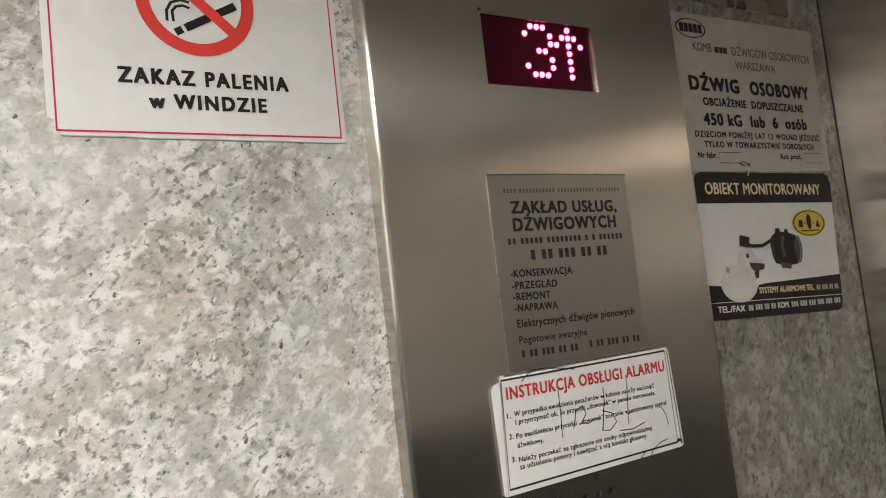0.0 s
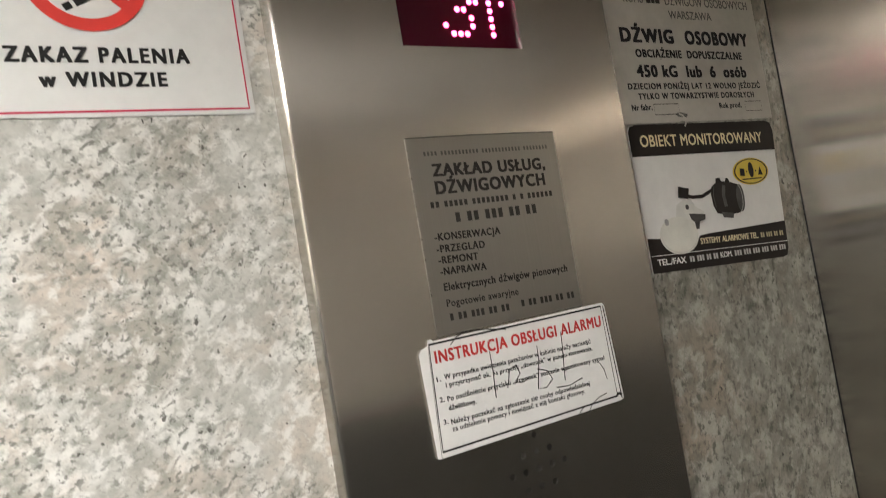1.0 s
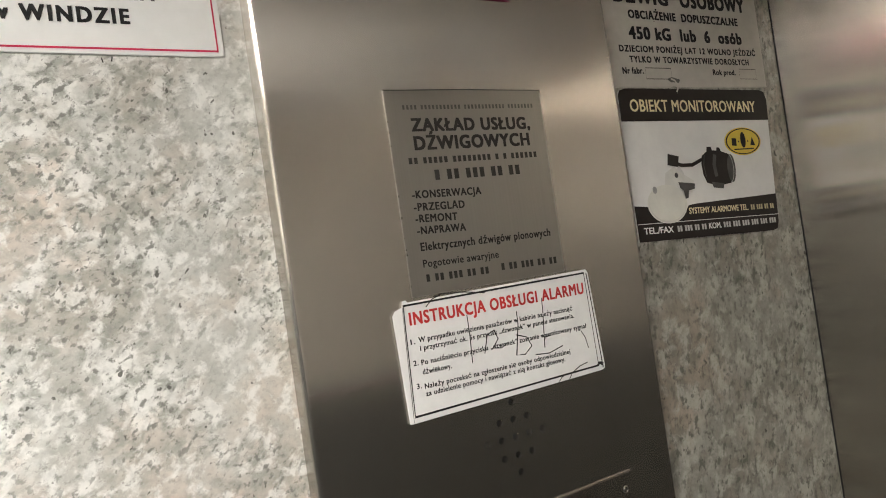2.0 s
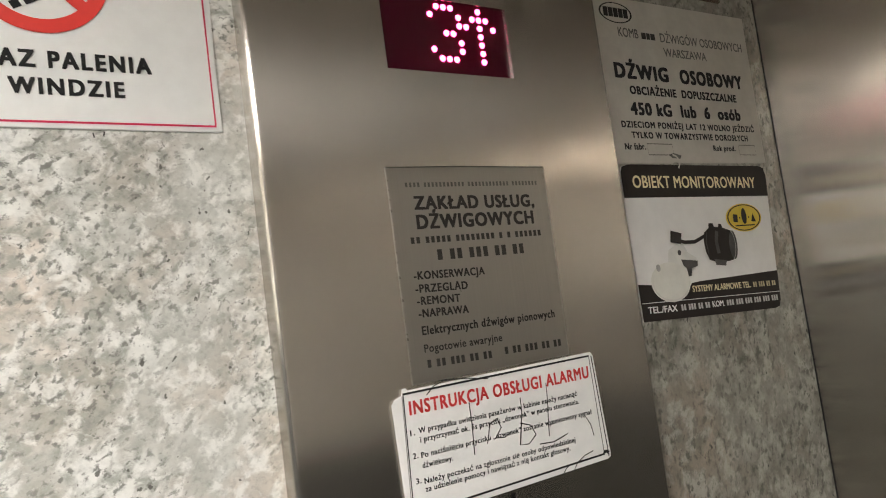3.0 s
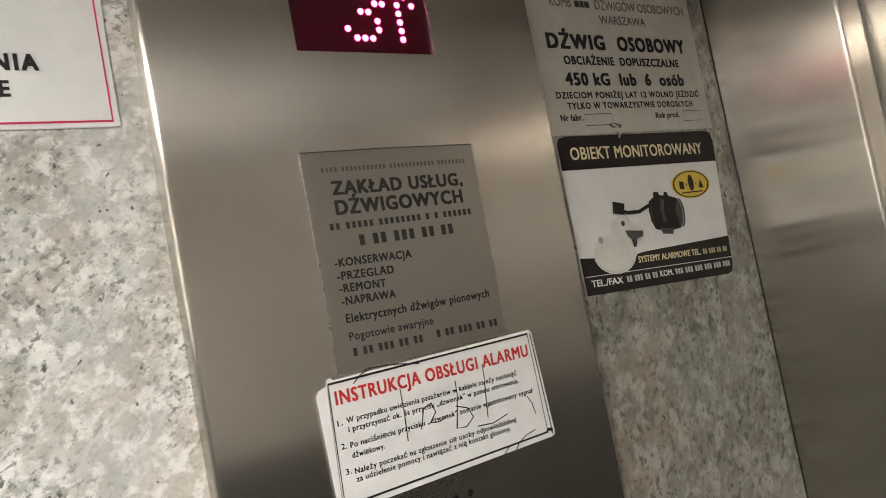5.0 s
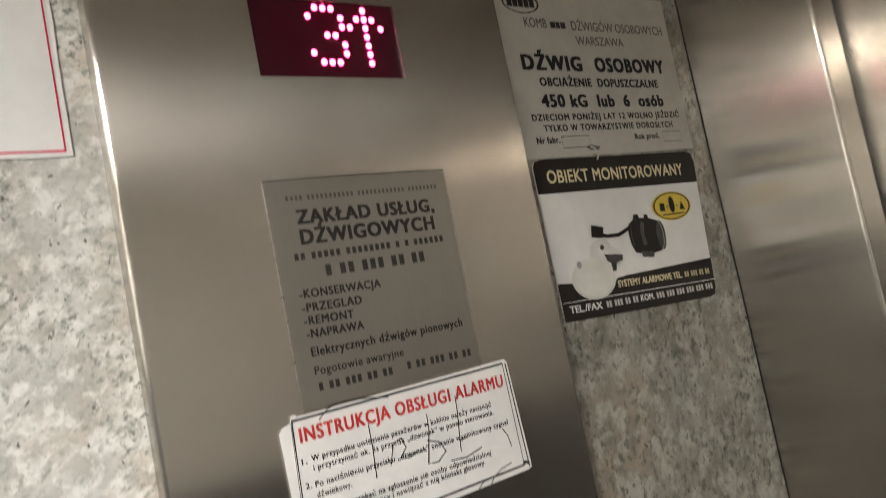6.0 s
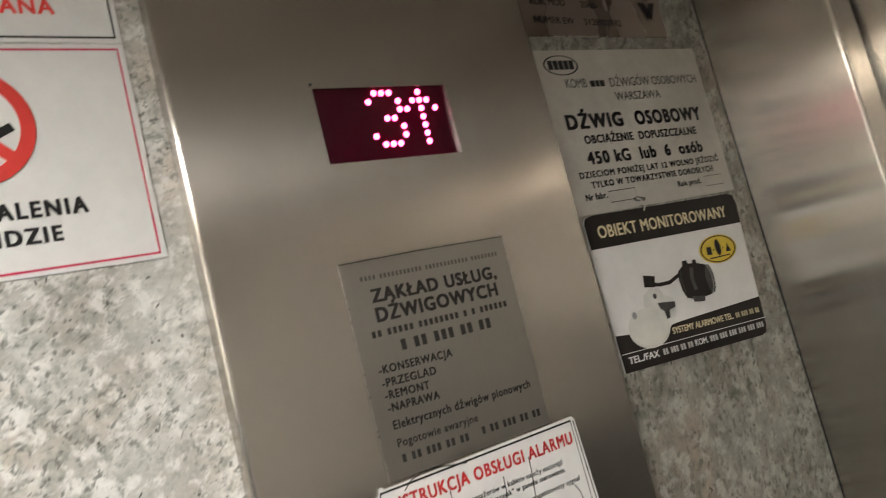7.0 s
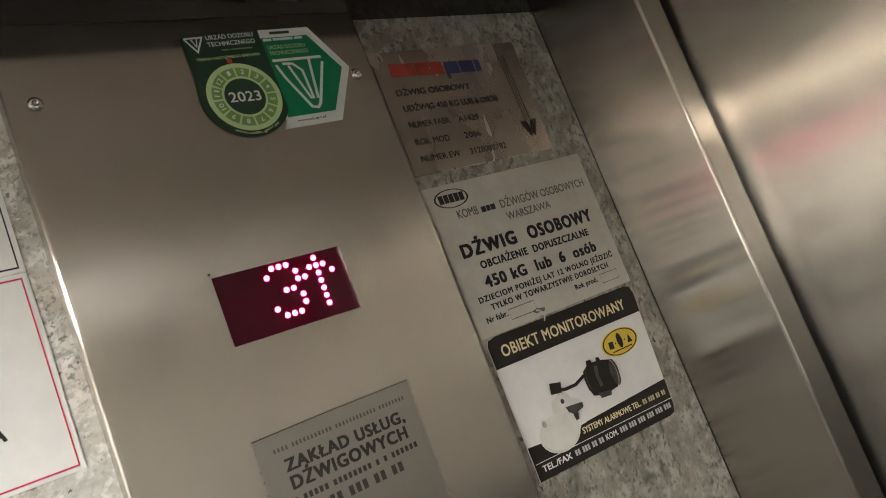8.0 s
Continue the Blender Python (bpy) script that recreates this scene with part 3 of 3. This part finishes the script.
def monitored_sticker():
    """Black and white vinyl: heading, a drawn camera, two lines at the foot."""
    def at(u, v):
        # u from the left edge to the right, v from the foot to the head
        x = (0.1888 + (0.3565 - 0.1888) * u) * (1 - v) + (0.1885 + (0.3660 - 0.1885) * u) * v
        z = (1.6338 + (1.6262 - 1.6338) * u) * (1 - v) + (1.7472 + (1.7458 - 1.7472) * u) * v
        return x, z

    def area(pts):
        return up([at(u, v) for u, v in pts])

    corner = [(0, 0), (0.95, 0), (0.985, 0.012), (1, 0.06), (1, 0.93), (0.985, 0.985), (0.945, 1), (0.05, 1), (0.012, 0.985), (0, 0.95)]
    s = thing("monitored_sticker", slab(area(corner), -0.0009, -0.0001, 0.0002), PAPER, (0.277, 0, 1.69 + UP), "black and white vinyl sticker of a dome camera under a heading", "sticker")
    y = -0.0009 - INK
    part("heading_band", flat(area([(0, 0.785), (1, 0.785), (1, 0.93), (0.985, 0.985), (0.945, 1), (0.05, 1), (0.012, 0.985), (0, 0.95)]), y), BROWN_BLACK, s, "black heading band")
    part("foot_band", flat(area([(0, 0), (0.95, 0), (0.985, 0.012), (1, 0.06), (1, 0.258), (0.40, 0.226), (0.345, 0.218), (0.31, 0.165), (0.255, 0.125), (0.19, 0.120), (0.125, 0.150), (0.085, 0.225), (0, 0.235)]), y), BROWN_BLACK, s, "black foot band")
    lettering(s, "OBIEKT MONITOROWANY", 0.1992, 1.7300, 0.3480, 1.7272, 0.0088, CREAM, y - INK, 0.020, 1.05)
    part("foot_line", bent(up([(0.1898, 1.6468), (0.3580, 1.6396)]), 0.0005, y - INK), PAPER, s)
    lettering(s, "SYSTEMY ALARMOWE TEL.", 0.2460, 1.6497, 0.3185, 1.6465, 0.0046, CREAM, y - 2 * INK, 0.024)
    digits(s, 0.3215, 1.6463, 0.3530, 1.6450, 0.0042, CREAM_DIM, y - 2 * INK, [2, 3, 2, 2])
    lettering(s, "TEL./FAX", 0.1946, 1.6392, 0.2262, 1.6376, 0.0046, PAPER, y - INK, 0.024)
    digits(s, 0.2300, 1.6375, 0.2640, 1.6361, 0.0044, PAPER_DIM, y - 2 * INK, [2, 3, 2, 2])
    lettering(s, "KOM.", 0.2665, 1.6362, 0.2815, 1.6356, 0.0044, PAPER, y - 2 * INK, 0.02)
    digits(s, 0.2840, 1.6354, 0.3530, 1.6328, 0.0044, PAPER_DIM, y - 2 * INK, [3, 3, 3, 3, 3, 3])
    # dome bowl
    part("drawn_dome", flat(area([(0.208 + 0.128 * math.cos(math.tau * k / 28), 0.235 + 0.128 * math.sin(math.tau * k / 28)) for k in range(28)]), y - INK), worn("dome_print", (0.76, 0.75, 0.69), 0.4, amount=0.10, size=70), s, "pale printed dome cover")
    part("drawn_mount", bent(area([(0.27, 0.335), (0.30, 0.39), (0.32, 0.43), (0.30, 0.47)]), 0.0060, y - 0.5 * INK), worn("mount_print", (0.70, 0.695, 0.675), 0.4, amount=0.15, size=70), s, "pale printed camera mount")
    part("drawn_dome_lip", bent(area([(0.208 + 0.118 * math.cos(radians(a)), 0.235 + 0.118 * math.sin(radians(a))) for a in range(150, 361, 15)]), 0.0012, y - 1.6 * INK), worn("dome_lip_print", (0.71, 0.70, 0.65), 0.4, amount=0.1), s)
    part("drawn_mount_plate", flat(area([(0.20, 0.33), (0.30, 0.32), (0.38, 0.30), (0.40, 0.38), (0.33, 0.43), (0.28, 0.48), (0.22, 0.44)]), y - 0.7 * INK), worn("mount_plate_print", (0.74, 0.73, 0.69), 0.4, amount=0.12, size=80), s)
    # printed camera body
    print_grey = worn("camera_print_grey", (0.06, 0.056, 0.052), 0.4, amount=0.6, size=120)
    lite = worn("camera_print_light", (0.45, 0.44, 0.43), 0.4, amount=0.3, size=90)
    body = [(0.47, 0.36), (0.53, 0.335), (0.60, 0.34)] + [(0.625 + 0.055 * math.cos(radians(a)), 0.475 + 0.135 * math.sin(radians(a))) for a in range(-70, 80, 15)] + [(0.59, 0.625), (0.585, 0.655), (0.565, 0.66), (0.56, 0.63), (0.53, 0.635), (0.525, 0.665), (0.495, 0.665), (0.49, 0.625), (0.455, 0.59), (0.445, 0.52), (0.45, 0.43)]
    body = [(u + 0.02, 0.452 + (v - 0.475) * 0.80) for u, v in body]
    part("drawn_camera", flat(area(body), y - INK), BROWN_BLACK, s, "printed black camera body")
    part("drawn_camera_face", flat(area([(0.675 + 0.030 * math.cos(math.tau * k / 18), 0.452 + 0.098 * math.sin(math.tau * k / 18)) for k in range(18)]), y - 1.5 * INK), print_grey, s)
    for u, w in ((0.487, 0.0008), (0.56, 0.0040)):
        part("drawn_camera_glint", bent(area([(u, 0.40), (u - 0.008, 0.48), (u + 0.004, 0.55)]), w, y - 2 * INK), print_grey, s)
    part("drawn_camera_rim", bent(area([(0.652 + 0.036 * math.cos(radians(a)), 0.452 + 0.101 * math.sin(radians(a))) for a in range(-80, 90, 17)]), 0.0007, y - 3 * INK), lite, s)
    part("drawn_camera_bracket", flat(area([(0.53, 0.325), (0.60, 0.315), (0.61, 0.35), (0.52, 0.365)]), y - 2 * INK), print_grey, s)
    part("drawn_arm", bent(area([(0.25, 0.515), (0.33, 0.485), (0.40, 0.485), (0.47, 0.52)]), 0.0028, y - 3 * INK), BROWN_BLACK, s, "printed bracket arm")
    part("drawn_arm_knob", flat(area([(0.235, 0.49), (0.30, 0.475), (0.315, 0.545), (0.245, 0.565)]), y - 4 * INK), BROWN_BLACK, s)
    part("drawn_clip", flat(area([(0.29, 0.375), (0.40, 0.36), (0.395, 0.325), (0.355, 0.315), (0.345, 0.265), (0.325, 0.262), (0.32, 0.315), (0.30, 0.335)]), y - 3 * INK), print_grey, s, "printed small clip")
    part("drawn_dot", flat(area([(0.285 + 0.012 * math.cos(math.tau * k / 10), 0.42 + 0.018 * math.sin(math.tau * k / 10)) for k in range(10)]), y - 3 * INK), print_grey, s)
    part("drawn_dot", flat(area([(0.135 + 0.014 * math.cos(math.tau * k / 10), 0.33 + 0.024 * math.sin(math.tau * k / 10)) for k in range(10)]), y - 3 * INK), lite, s)
    # oval maker mark
    ex, ez = 0.3248, 1.7030
    part("oval_mark", flat(up(disc(ex, ez, 0.0238, 0.0115)), y - INK), YELLOW, s, "yellow oval maker mark")
    part("oval_rim", ring(ex, ez + UP, 0.0100, 0.0108, y - 2 * INK, 40, 2.07), BROWN_BLACK, s)
    marks = ([(-0.0150, -0.0030), (-0.0092, -0.0036), (-0.0086, 0.0026), (-0.0144, 0.0032)], disc(0.0, 0.0012, 0.0034, 0.0066, 16), [(0.0088, -0.0036), (0.0152, -0.0040), (0.0122, 0.0034)], disc(-0.0060, 0.0, 0.0008, 0.0008, 8), disc(0.0062, 0.0, 0.0008, 0.0008, 8))
    for shape in marks:
        part("mark_shape", flat(up([(ex + a, ez + b) for a, b in shape]), y - 2 * INK), BROWN_BLACK, s)
    part("mark_bar", flat(up([(ex - 0.013, ez - 0.0068), (ex + 0.013, ez - 0.0070), (ex + 0.013, ez - 0.0060), (ex - 0.013, ez - 0.0058)]), y - 2 * INK), GREY_INK, s)


def maker_plate():
    s = thing("maker_plate", slab(up([(0.1842, 1.8856), (0.3405, 1.8862), (0.3425, 1.8875), (0.3468, 1.9940), (0.3455, 1.9955), (0.1842, 1.9950)]), -0.0012, -0.0001, 0.0003), STEEL_BROWN, (0.265, 0, 1.94 + UP), "smoked steel lift maker plate with dim dark print", "sign")
    y = -0.0012 - INK
    bars(s, 0.1995, 1.9722, 0.2540, 1.9706, 0.0118, RED_ENAMEL, y, [1.2, 0.6, 1, 1])
    bars(s, 0.2562, 1.9705, 0.2966, 1.9696, 0.0112, BLUE, y, [1, 1, 0.4])
    part("mark_tail", flat(up([(0.2562, 1.9660), (0.2592, 1.9660), (0.2592, 1.9710), (0.2562, 1.9710)]), y), BLUE, s)
    lettering(s, "DŹWIG OSOBOWY", 0.1970, 1.9553, 0.2755, 1.9543, 0.0052, GREY_INK, y, 0.010)
    lettering(s, "UDŹWIG 450 KG LUB 6 OSÓB", 0.1980, 1.9411, 0.3011, 1.9395, 0.0052, GREY_INK, y, 0.010)
    lettering(s, "NUMER FABR.", 0.1970, 1.9264, 0.2400, 1.9258, 0.0052, GREY_INK, y, 0.010)
    lettering(s, "A1429", 0.2480, 1.9254, 0.2711, 1.9250, 0.0052, GREY_INK, y, 0.010)
    lettering(s, "ROK MOD", 0.1966, 1.9112, 0.2316, 1.9106, 0.0052, GREY_INK, y, 0.010)
    lettering(s, "2006", 0.2478, 1.9102, 0.2660, 1.9098, 0.0052, GREY_INK, y, 0.010)
    lettering(s, "NUMER EW", 0.1958, 1.8966, 0.2362, 1.8956, 0.0052, GREY_INK, y, 0.010)
    lettering(s, "3128002782", 0.2470, 1.8954, 0.2885, 1.8950, 0.0052, GREY_INK, y, 0.010)
    for k in (-0.0030, 0.0, 0.0030):
        part("arrow_line", bent(up([(0.3246 + k, 1.9822), (0.3262 + k, 1.9180)]), 0.0007, y), GREY_INK, s)
    for k in (-0.0020, 0.0020):
        part("arrow_head", bent(up([(0.3190 + k, 1.9165), (0.3258 + k, 1.9035), (0.3325 + k, 1.9165)]), 0.0024, y - INK * (1 if k > 0 else 2)), BLACK, s, "dark double chevron")


no_smoking_sign()
monitored_lift_sign()
load_plate()
monitored_sticker()
maker_plate()


# ---- plates and stickers on the column ----
def service_plate():
    s = thing("service_plate", slab(up([(-0.0105, 1.7428), (-0.0105, 1.6235), (0.1040, 1.6235), (0.1049, 1.7427)]), FY - 0.0009, FY - 0.0001, 0.0003), STEEL_PLATE, (0.047, FY, 1.684 + UP), "dull grey steel service plate with dark print on the column", "sign")
    y = FY - 0.0009 - INK
    part("chipped_edge", plate_wear(), CHROME, s, "bright chips along the edge")
    part("dark_line", bent(up([(-0.0103, 1.7425), (0.0400, 1.7429), (0.1046, 1.7424)]), 0.0006, y), GREY_INK, s)
    digits(s, 0.0000, 1.7312, 0.0975, 1.7310, 0.0026, FADED, y, [4, 11, 12, 8], 0.55)
    lettering(s, "ZAKŁAD USŁUG,", 0.0046, 1.7186, 0.0925, 1.7176, 0.0072, GREY_INK, y, 0.046, 1.14)
    lettering(s, "DŹWIGOWYCH", 0.0048, 1.7076, 0.0903, 1.7070, 0.0076, GREY_INK, y, 0.046, 1.14)
    digits(s, -0.0010, 1.6994, 0.0950, 1.6990, 0.0036, BAR_INK, y, [2, 5, 8, 1, 1, 6], 0.62)
    digits(s, 0.0150, 1.6893, 0.0797, 1.6889, 0.0060, BAR_INK, y, [1, 2, 3, 2, 2], 0.64)
    for text, x1, z in (("-KONSERWACJA", 0.0470, 1.6790), ("-PRZEGLĄD", 0.0336, 1.6718), ("-REMONT", 0.0272, 1.6651), ("-NAPRAWA", 0.0320, 1.6582)):
        lettering(s, text, -0.0016, z + 0.0006, x1, z - 0.0004, 0.0043, GREY_INK, y, 0.034, 1.14)
    lettering(s, "Elektrycznych dźwigów pionowych", -0.0008, 1.6492, 0.0960, 1.6478, 0.0046, GREY_INK, y, 0.030, 1.12)
    lettering(s, "Pogotowie awaryjne", -0.0008, 1.6396, 0.0530, 1.6388, 0.0043, GREY_INK, y, 0.016, 1.1)
    digits(s, -0.0005, 1.6312, 0.0446, 1.6302, 0.0042, BAR_INK, y, [1, 2, 3, 2, 2], 0.64)
    digits(s, 0.0533, 1.6309, 0.0985, 1.6297, 0.0042, BAR_INK, y, [1, 2, 3, 2, 2], 0.64)


def plate_wear():
    """Chipped bright spots down one edge of the service plate; a dark line runs along its head."""
    bm = bmesh.new()
    rng = random.Random(4)
    for k in range(16):
        z = 1.628 + UP + 0.112 * (k + rng.random() * 0.8) / 16
        w, h = 0.0004 + 0.0007 * rng.random(), 0.0006 + 0.0016 * rng.random()
        bm.faces.new([bm.verts.new((-0.0107 + a * w, FY - 0.0013 + 0.0002 * a, z + b * h)) for a, b in ((0, 0), (1, 0.2), (0.7, 1), (0, 0.9))])
    return bm


def alarm_sticker():
    s = thing("alarm_sticker", slab(up([(-0.0241, 1.5560), (-0.0225, 1.5556), (0.1222, 1.5566), (0.1250, 1.5575), (0.1254, 1.5600), (0.1222, 1.6215), (0.1205, 1.6238), (-0.0150, 1.6228), (-0.0160, 1.6242), (-0.0182, 1.6238), (-0.0190, 1.6205), (-0.0236, 1.6190), (-0.0256, 1.6165)]), FY - 0.0016, FY - 0.0009, 0.0002), PAPER, (0.05, FY, 1.59 + UP), "white alarm instruction sticker, scratched and laid crooked over an older one", "sticker")
    y = FY - 0.0016 - INK
    border(s, [(-0.0206, 1.5592), (0.1195, 1.5602), (0.1182, 1.6217), (-0.0183, 1.6213)], 0.0009, BLACK, y)
    part("old_edge", bent(up([(-0.0190, 1.6205), (-0.0218, 1.5562)]), 0.0003, y), FADED, s)
    part("old_edge", bent(up([(0.1203, 1.6215), (0.1232, 1.5580)]), 0.0008, y), BLACK, s, "border of the older sticker below")
    part("old_corner", flat(up([(0.1172, 1.5600), (0.1212, 1.5606), (0.1236, 1.5590), (0.1228, 1.5622), (0.1196, 1.5626)]), y - INK), BLACK, s, "torn dark corner")
    lettering(s, "INSTRUKCJA OBSŁUGI ALARMU", -0.0158, 1.6100, 0.1160, 1.6085, 0.0069, BRICK_RED, y, 0.034, 1.14)
    rows = (("1.", -0.0170, 1.5992, -0.0140, 1.5992), ("W przypadku uwięzienia pasażerów w kabinie należy nacisnąć", -0.0117, 1.5996, 0.1040, 1.5991), ("i przytrzymać ok. 5s przycisk „dzwonek” w panelu sterowania.", -0.0115, 1.5948, 0.1045, 1.5943), ("2.", -0.0171, 1.5872, -0.0139, 1.5872), ("Po naciśnięciu przycisku „dzwonek” zostanie wyemitowany sygnał", -0.0120, 1.5868, 0.1138, 1.5862), ("dźwiękowy.", -0.0120, 1.5815, 0.0074, 1.5812), ("3.", -0.0171, 1.5742, -0.0139, 1.5742), ("Należy poczekać na zgłoszenie się osoby odpowiedzialnej", -0.0120, 1.5733, 0.0970, 1.5724), ("za udzielenie pomocy i nawiązać z nią kontakt głosowy.", -0.0120, 1.5691, 0.0919, 1.5684))
    for text, x0, z0, x1, z1 in rows:
        lettering(s, text, x0, z0, x1, z1, 0.0029, BLACK, y, 0.020, 1.1)
    for pts in ([(-0.0041, 1.6185), (0.0010, 1.6225), (0.0079, 1.6243), (0.0230, 1.6232), (0.0377, 1.6205)], [(0.0227, 1.6097), (0.0228, 1.5985), (0.0219, 1.5811)], [(0.0314, 1.5850), (0.0350, 1.5954), (0.0402, 1.5974), (0.0425, 1.5920), (0.0380, 1.5870), (0.0440, 1.5860), (0.0499, 1.5885)], [(0.0590, 1.6060), (0.0588, 1.5978), (0.0545, 1.5795), (0.0610, 1.5788), (0.0670, 1.5830), (0.0640, 1.5890), (0.0561, 1.5918)], [(0.0800, 1.6110), (0.0796, 1.6032), (0.0776, 1.5864), (0.0770, 1.5800)], [(0.0776, 1.5864), (0.0830, 1.5866)], [(0.0690, 1.5770), (0.0800, 1.5760), (0.0916, 1.5785)], [(0.1085, 1.5850), (0.1114, 1.5800), (0.1128, 1.5730)], [(0.0831, 1.5558), (0.0870, 1.5590), (0.0912, 1.5605)], [(0.0921, 1.5555), (0.0960, 1.5600), (0.1029, 1.5630), (0.1102, 1.5642)], [(0.1180, 1.5600), (0.1205, 1.5620), (0.1222, 1.5600), (0.1240, 1.5612)]):
        part("scratch", bent(up(pts), 0.0006, y - INK), GREY_INK, s, "dark scratch")
    s.location.z -= 0.0013
    s.location.x += 0.0004


def inspection_sticker():
    """Dark green tag with a round date dial."""
    cx, cz = 0.0637, 1.9632
    shape = [(0.0330, 2.0112), (0.0336, 1.9800)] + disc(cx, cz, 0.0318, 0.0300, 22, 170, 335) + [(0.0925, 1.9560), (0.0905, 2.0136)]
    s = thing("inspection_tag", slab(up(shape), FY - 0.0012, FY - 0.0001, 0.0002), DARK_GREEN, (cx, FY, 1.975 + UP), "dark green inspection tag with a pale date dial on steel", "sticker")
    y = FY - 0.0012 - INK
    part("dial", flat(up(disc(cx, cz, 0.0268, 0.0256)), y), LIME, s, "pale lime date ring")
    for k in range(1, 13):
        mid = 108 - 30 * (k - 1)
        pts = disc(cx, cz, 0.0232, 0.0221, 6, mid - 13, mid + 13) + disc(cx, cz, 0.0162, 0.0154, 6, mid + 13, mid - 13)
        part("dial_field", flat(up(pts), y - INK), LIME_MID, s)
        a, t = radians(mid), str(k)
        w = 0.0012 * len(t)
        ox, oz, tx, tz = math.cos(a), math.sin(a), math.sin(a), -math.cos(a)
        bx, bz = cx + 0.0180 * ox, cz + 0.0172 * oz
        lettering(s, t, bx - w * tx, bz - w * tz, bx + w * tx, bz + w * tz, 0.0034, PAPER, y - 2 * INK, 0.01)
    part("dial_hub", flat(up(disc(cx, cz, 0.0146, 0.0138)), y - INK), DARK_GREEN, s)
    lettering(s, "2023", cx - 0.0118, cz - 0.0034, cx + 0.0112, cz - 0.0040, 0.0072, PAPER, y - 2 * INK, 0.012)
    part("marker_dot", flat(up(disc(0.0614, 1.9905, 0.0020, 0.0020, 14)), y - 2 * INK), RED, s, "small red marker dot")
    lettering(s, "URZĄD DOZORU", 0.0506, 2.0078, 0.0860, 2.0090, 0.0032, PAPER, y, 0.012)
    lettering(s, "TECHNICZNEGO", 0.0503, 2.0026, 0.0858, 2.0038, 0.0032, PAPER, y, 0.012)
    bars(s, 0.0590, 1.9990, 0.0820, 1.9996, 0.0010, LIME_MID, y, [1, 3])
    lettering(s, "TERMIN NASTĘPNEGO BADANIA", 0.0390, 1.9922, 0.0860, 1.9938, 0.0020, LIME, y, 0.01)
    for text, a0, a1 in (("www.", 238, 257), ("udt.", 259, 277), ("gov.pl", 279, 306)):
        q = disc(cx, cz, 0.0298, 0.0284, 2, a0, a1)
        lettering(s, text, q[0][0], q[0][1], q[1][0], q[1][1], 0.0018, LIME, y, 0.01)
    part("authority_mark", bent(up([(0.0352, 2.0095), (0.0420, 1.9990), (0.0480, 2.0100), (0.0352, 2.0095)]), 0.0012, y), PAPER, s, "white angular mark")
    part("authority_mark", bent(up([(0.0400, 2.0088), (0.0424, 2.0030), (0.0440, 2.0090)]), 0.0010, y), PAPER, s)


def inspection_hexagon():
    shape = [(0.0903, 2.0138), (0.1315, 2.0146), (0.1548, 1.9790), (0.1322, 1.9372), (0.0850, 1.9358), (0.0880, 1.9420)]
    s = thing("inspection_sticker", slab(up(shape), FY - 0.0008, FY - 0.0001, 0.0002), PAPER, (0.12, FY, 1.975 + UP), "green and white hexagonal inspection sticker on steel", "sticker")
    y = FY - 0.0008 - INK
    part("green_field", flat(up([(0.0896, 2.0070), (0.1285, 2.0078), (0.1480, 1.9790), (0.1290, 1.9450), (0.0896, 1.9440)]), y), GREEN, s, "green field")
    lettering(s, "URZĄD DOZORU", 0.0935, 1.9975, 0.1240, 1.9982, 0.0030, LIME, y - INK, 0.006)
    lettering(s, "TECHNICZNEGO", 0.0930, 1.9928, 0.1250, 1.9935, 0.0030, LIME, y - INK, 0.006)
    bars(s, 0.0990, 2.0095, 0.1150, 2.0099, 0.0022, DARK_GREEN, y - INK, [1])
    bars(s, 0.0920, 2.0042, 0.1240, 2.0050, 0.0020, PAPER, y - INK, [1, 2.4, 1])
    part("authority_mark", bent(up([(0.0935, 1.9885), (0.1335, 1.9892)]), 0.0022, y - INK), PAPER, s, "white angular mark")
    part("authority_mark", bent(up([(0.0950, 1.9850), (0.0990, 1.9740), (0.1115, 1.9500), (0.1160, 1.9490), (0.1190, 1.9520), (0.1330, 1.9850)]), 0.0022, y - INK), PAPER, s)
    part("authority_mark", bent(up([(0.1000, 1.9855), (0.1080, 1.9850), (0.1140, 1.9790), (0.1150, 1.9560)]), 0.0020, y - 2 * INK), PAPER, s)
    part("authority_mark", bent(up([(0.1040, 1.9835), (0.1130, 1.9560)]), 0.0020, y - 3 * INK), PAPER, s)
    part("authority_mark", bent(up([(0.1225, 1.9885), (0.1185, 1.9560)]), 0.0022, y - 2 * INK), PAPER, s)
    lettering(s, "www.udt.gov.pl", 0.0960, 1.9396, 0.1190, 1.9402, 0.0018, GREY_INK, y - INK, 0.01)


service_plate()
alarm_sticker()
inspection_hexagon()
inspection_sticker()

# ---- small marks ----
for pts in ([(-0.1532, 1.7622), (-0.1527, 1.7598)], [(-0.1483, 1.7628), (-0.1488, 1.7605)]):
    thing("pen_mark", bent(up(pts), 0.0006, -0.0003), GREY_INK, (pts[0][0], -0.0003, pts[0][1] + UP), "short dark pen tick on the laminate wall", "mark", "", "pen ticks under the sign")
thing("drill_mark", slab(up(disc(-0.0006, 1.8478, 0.0009, 0.0009, 12)), FY - 0.0004, FY - 0.0001), DARK, (-0.0006, FY, 1.8478 + UP), "tiny dark drill mark beside the display", "mark")
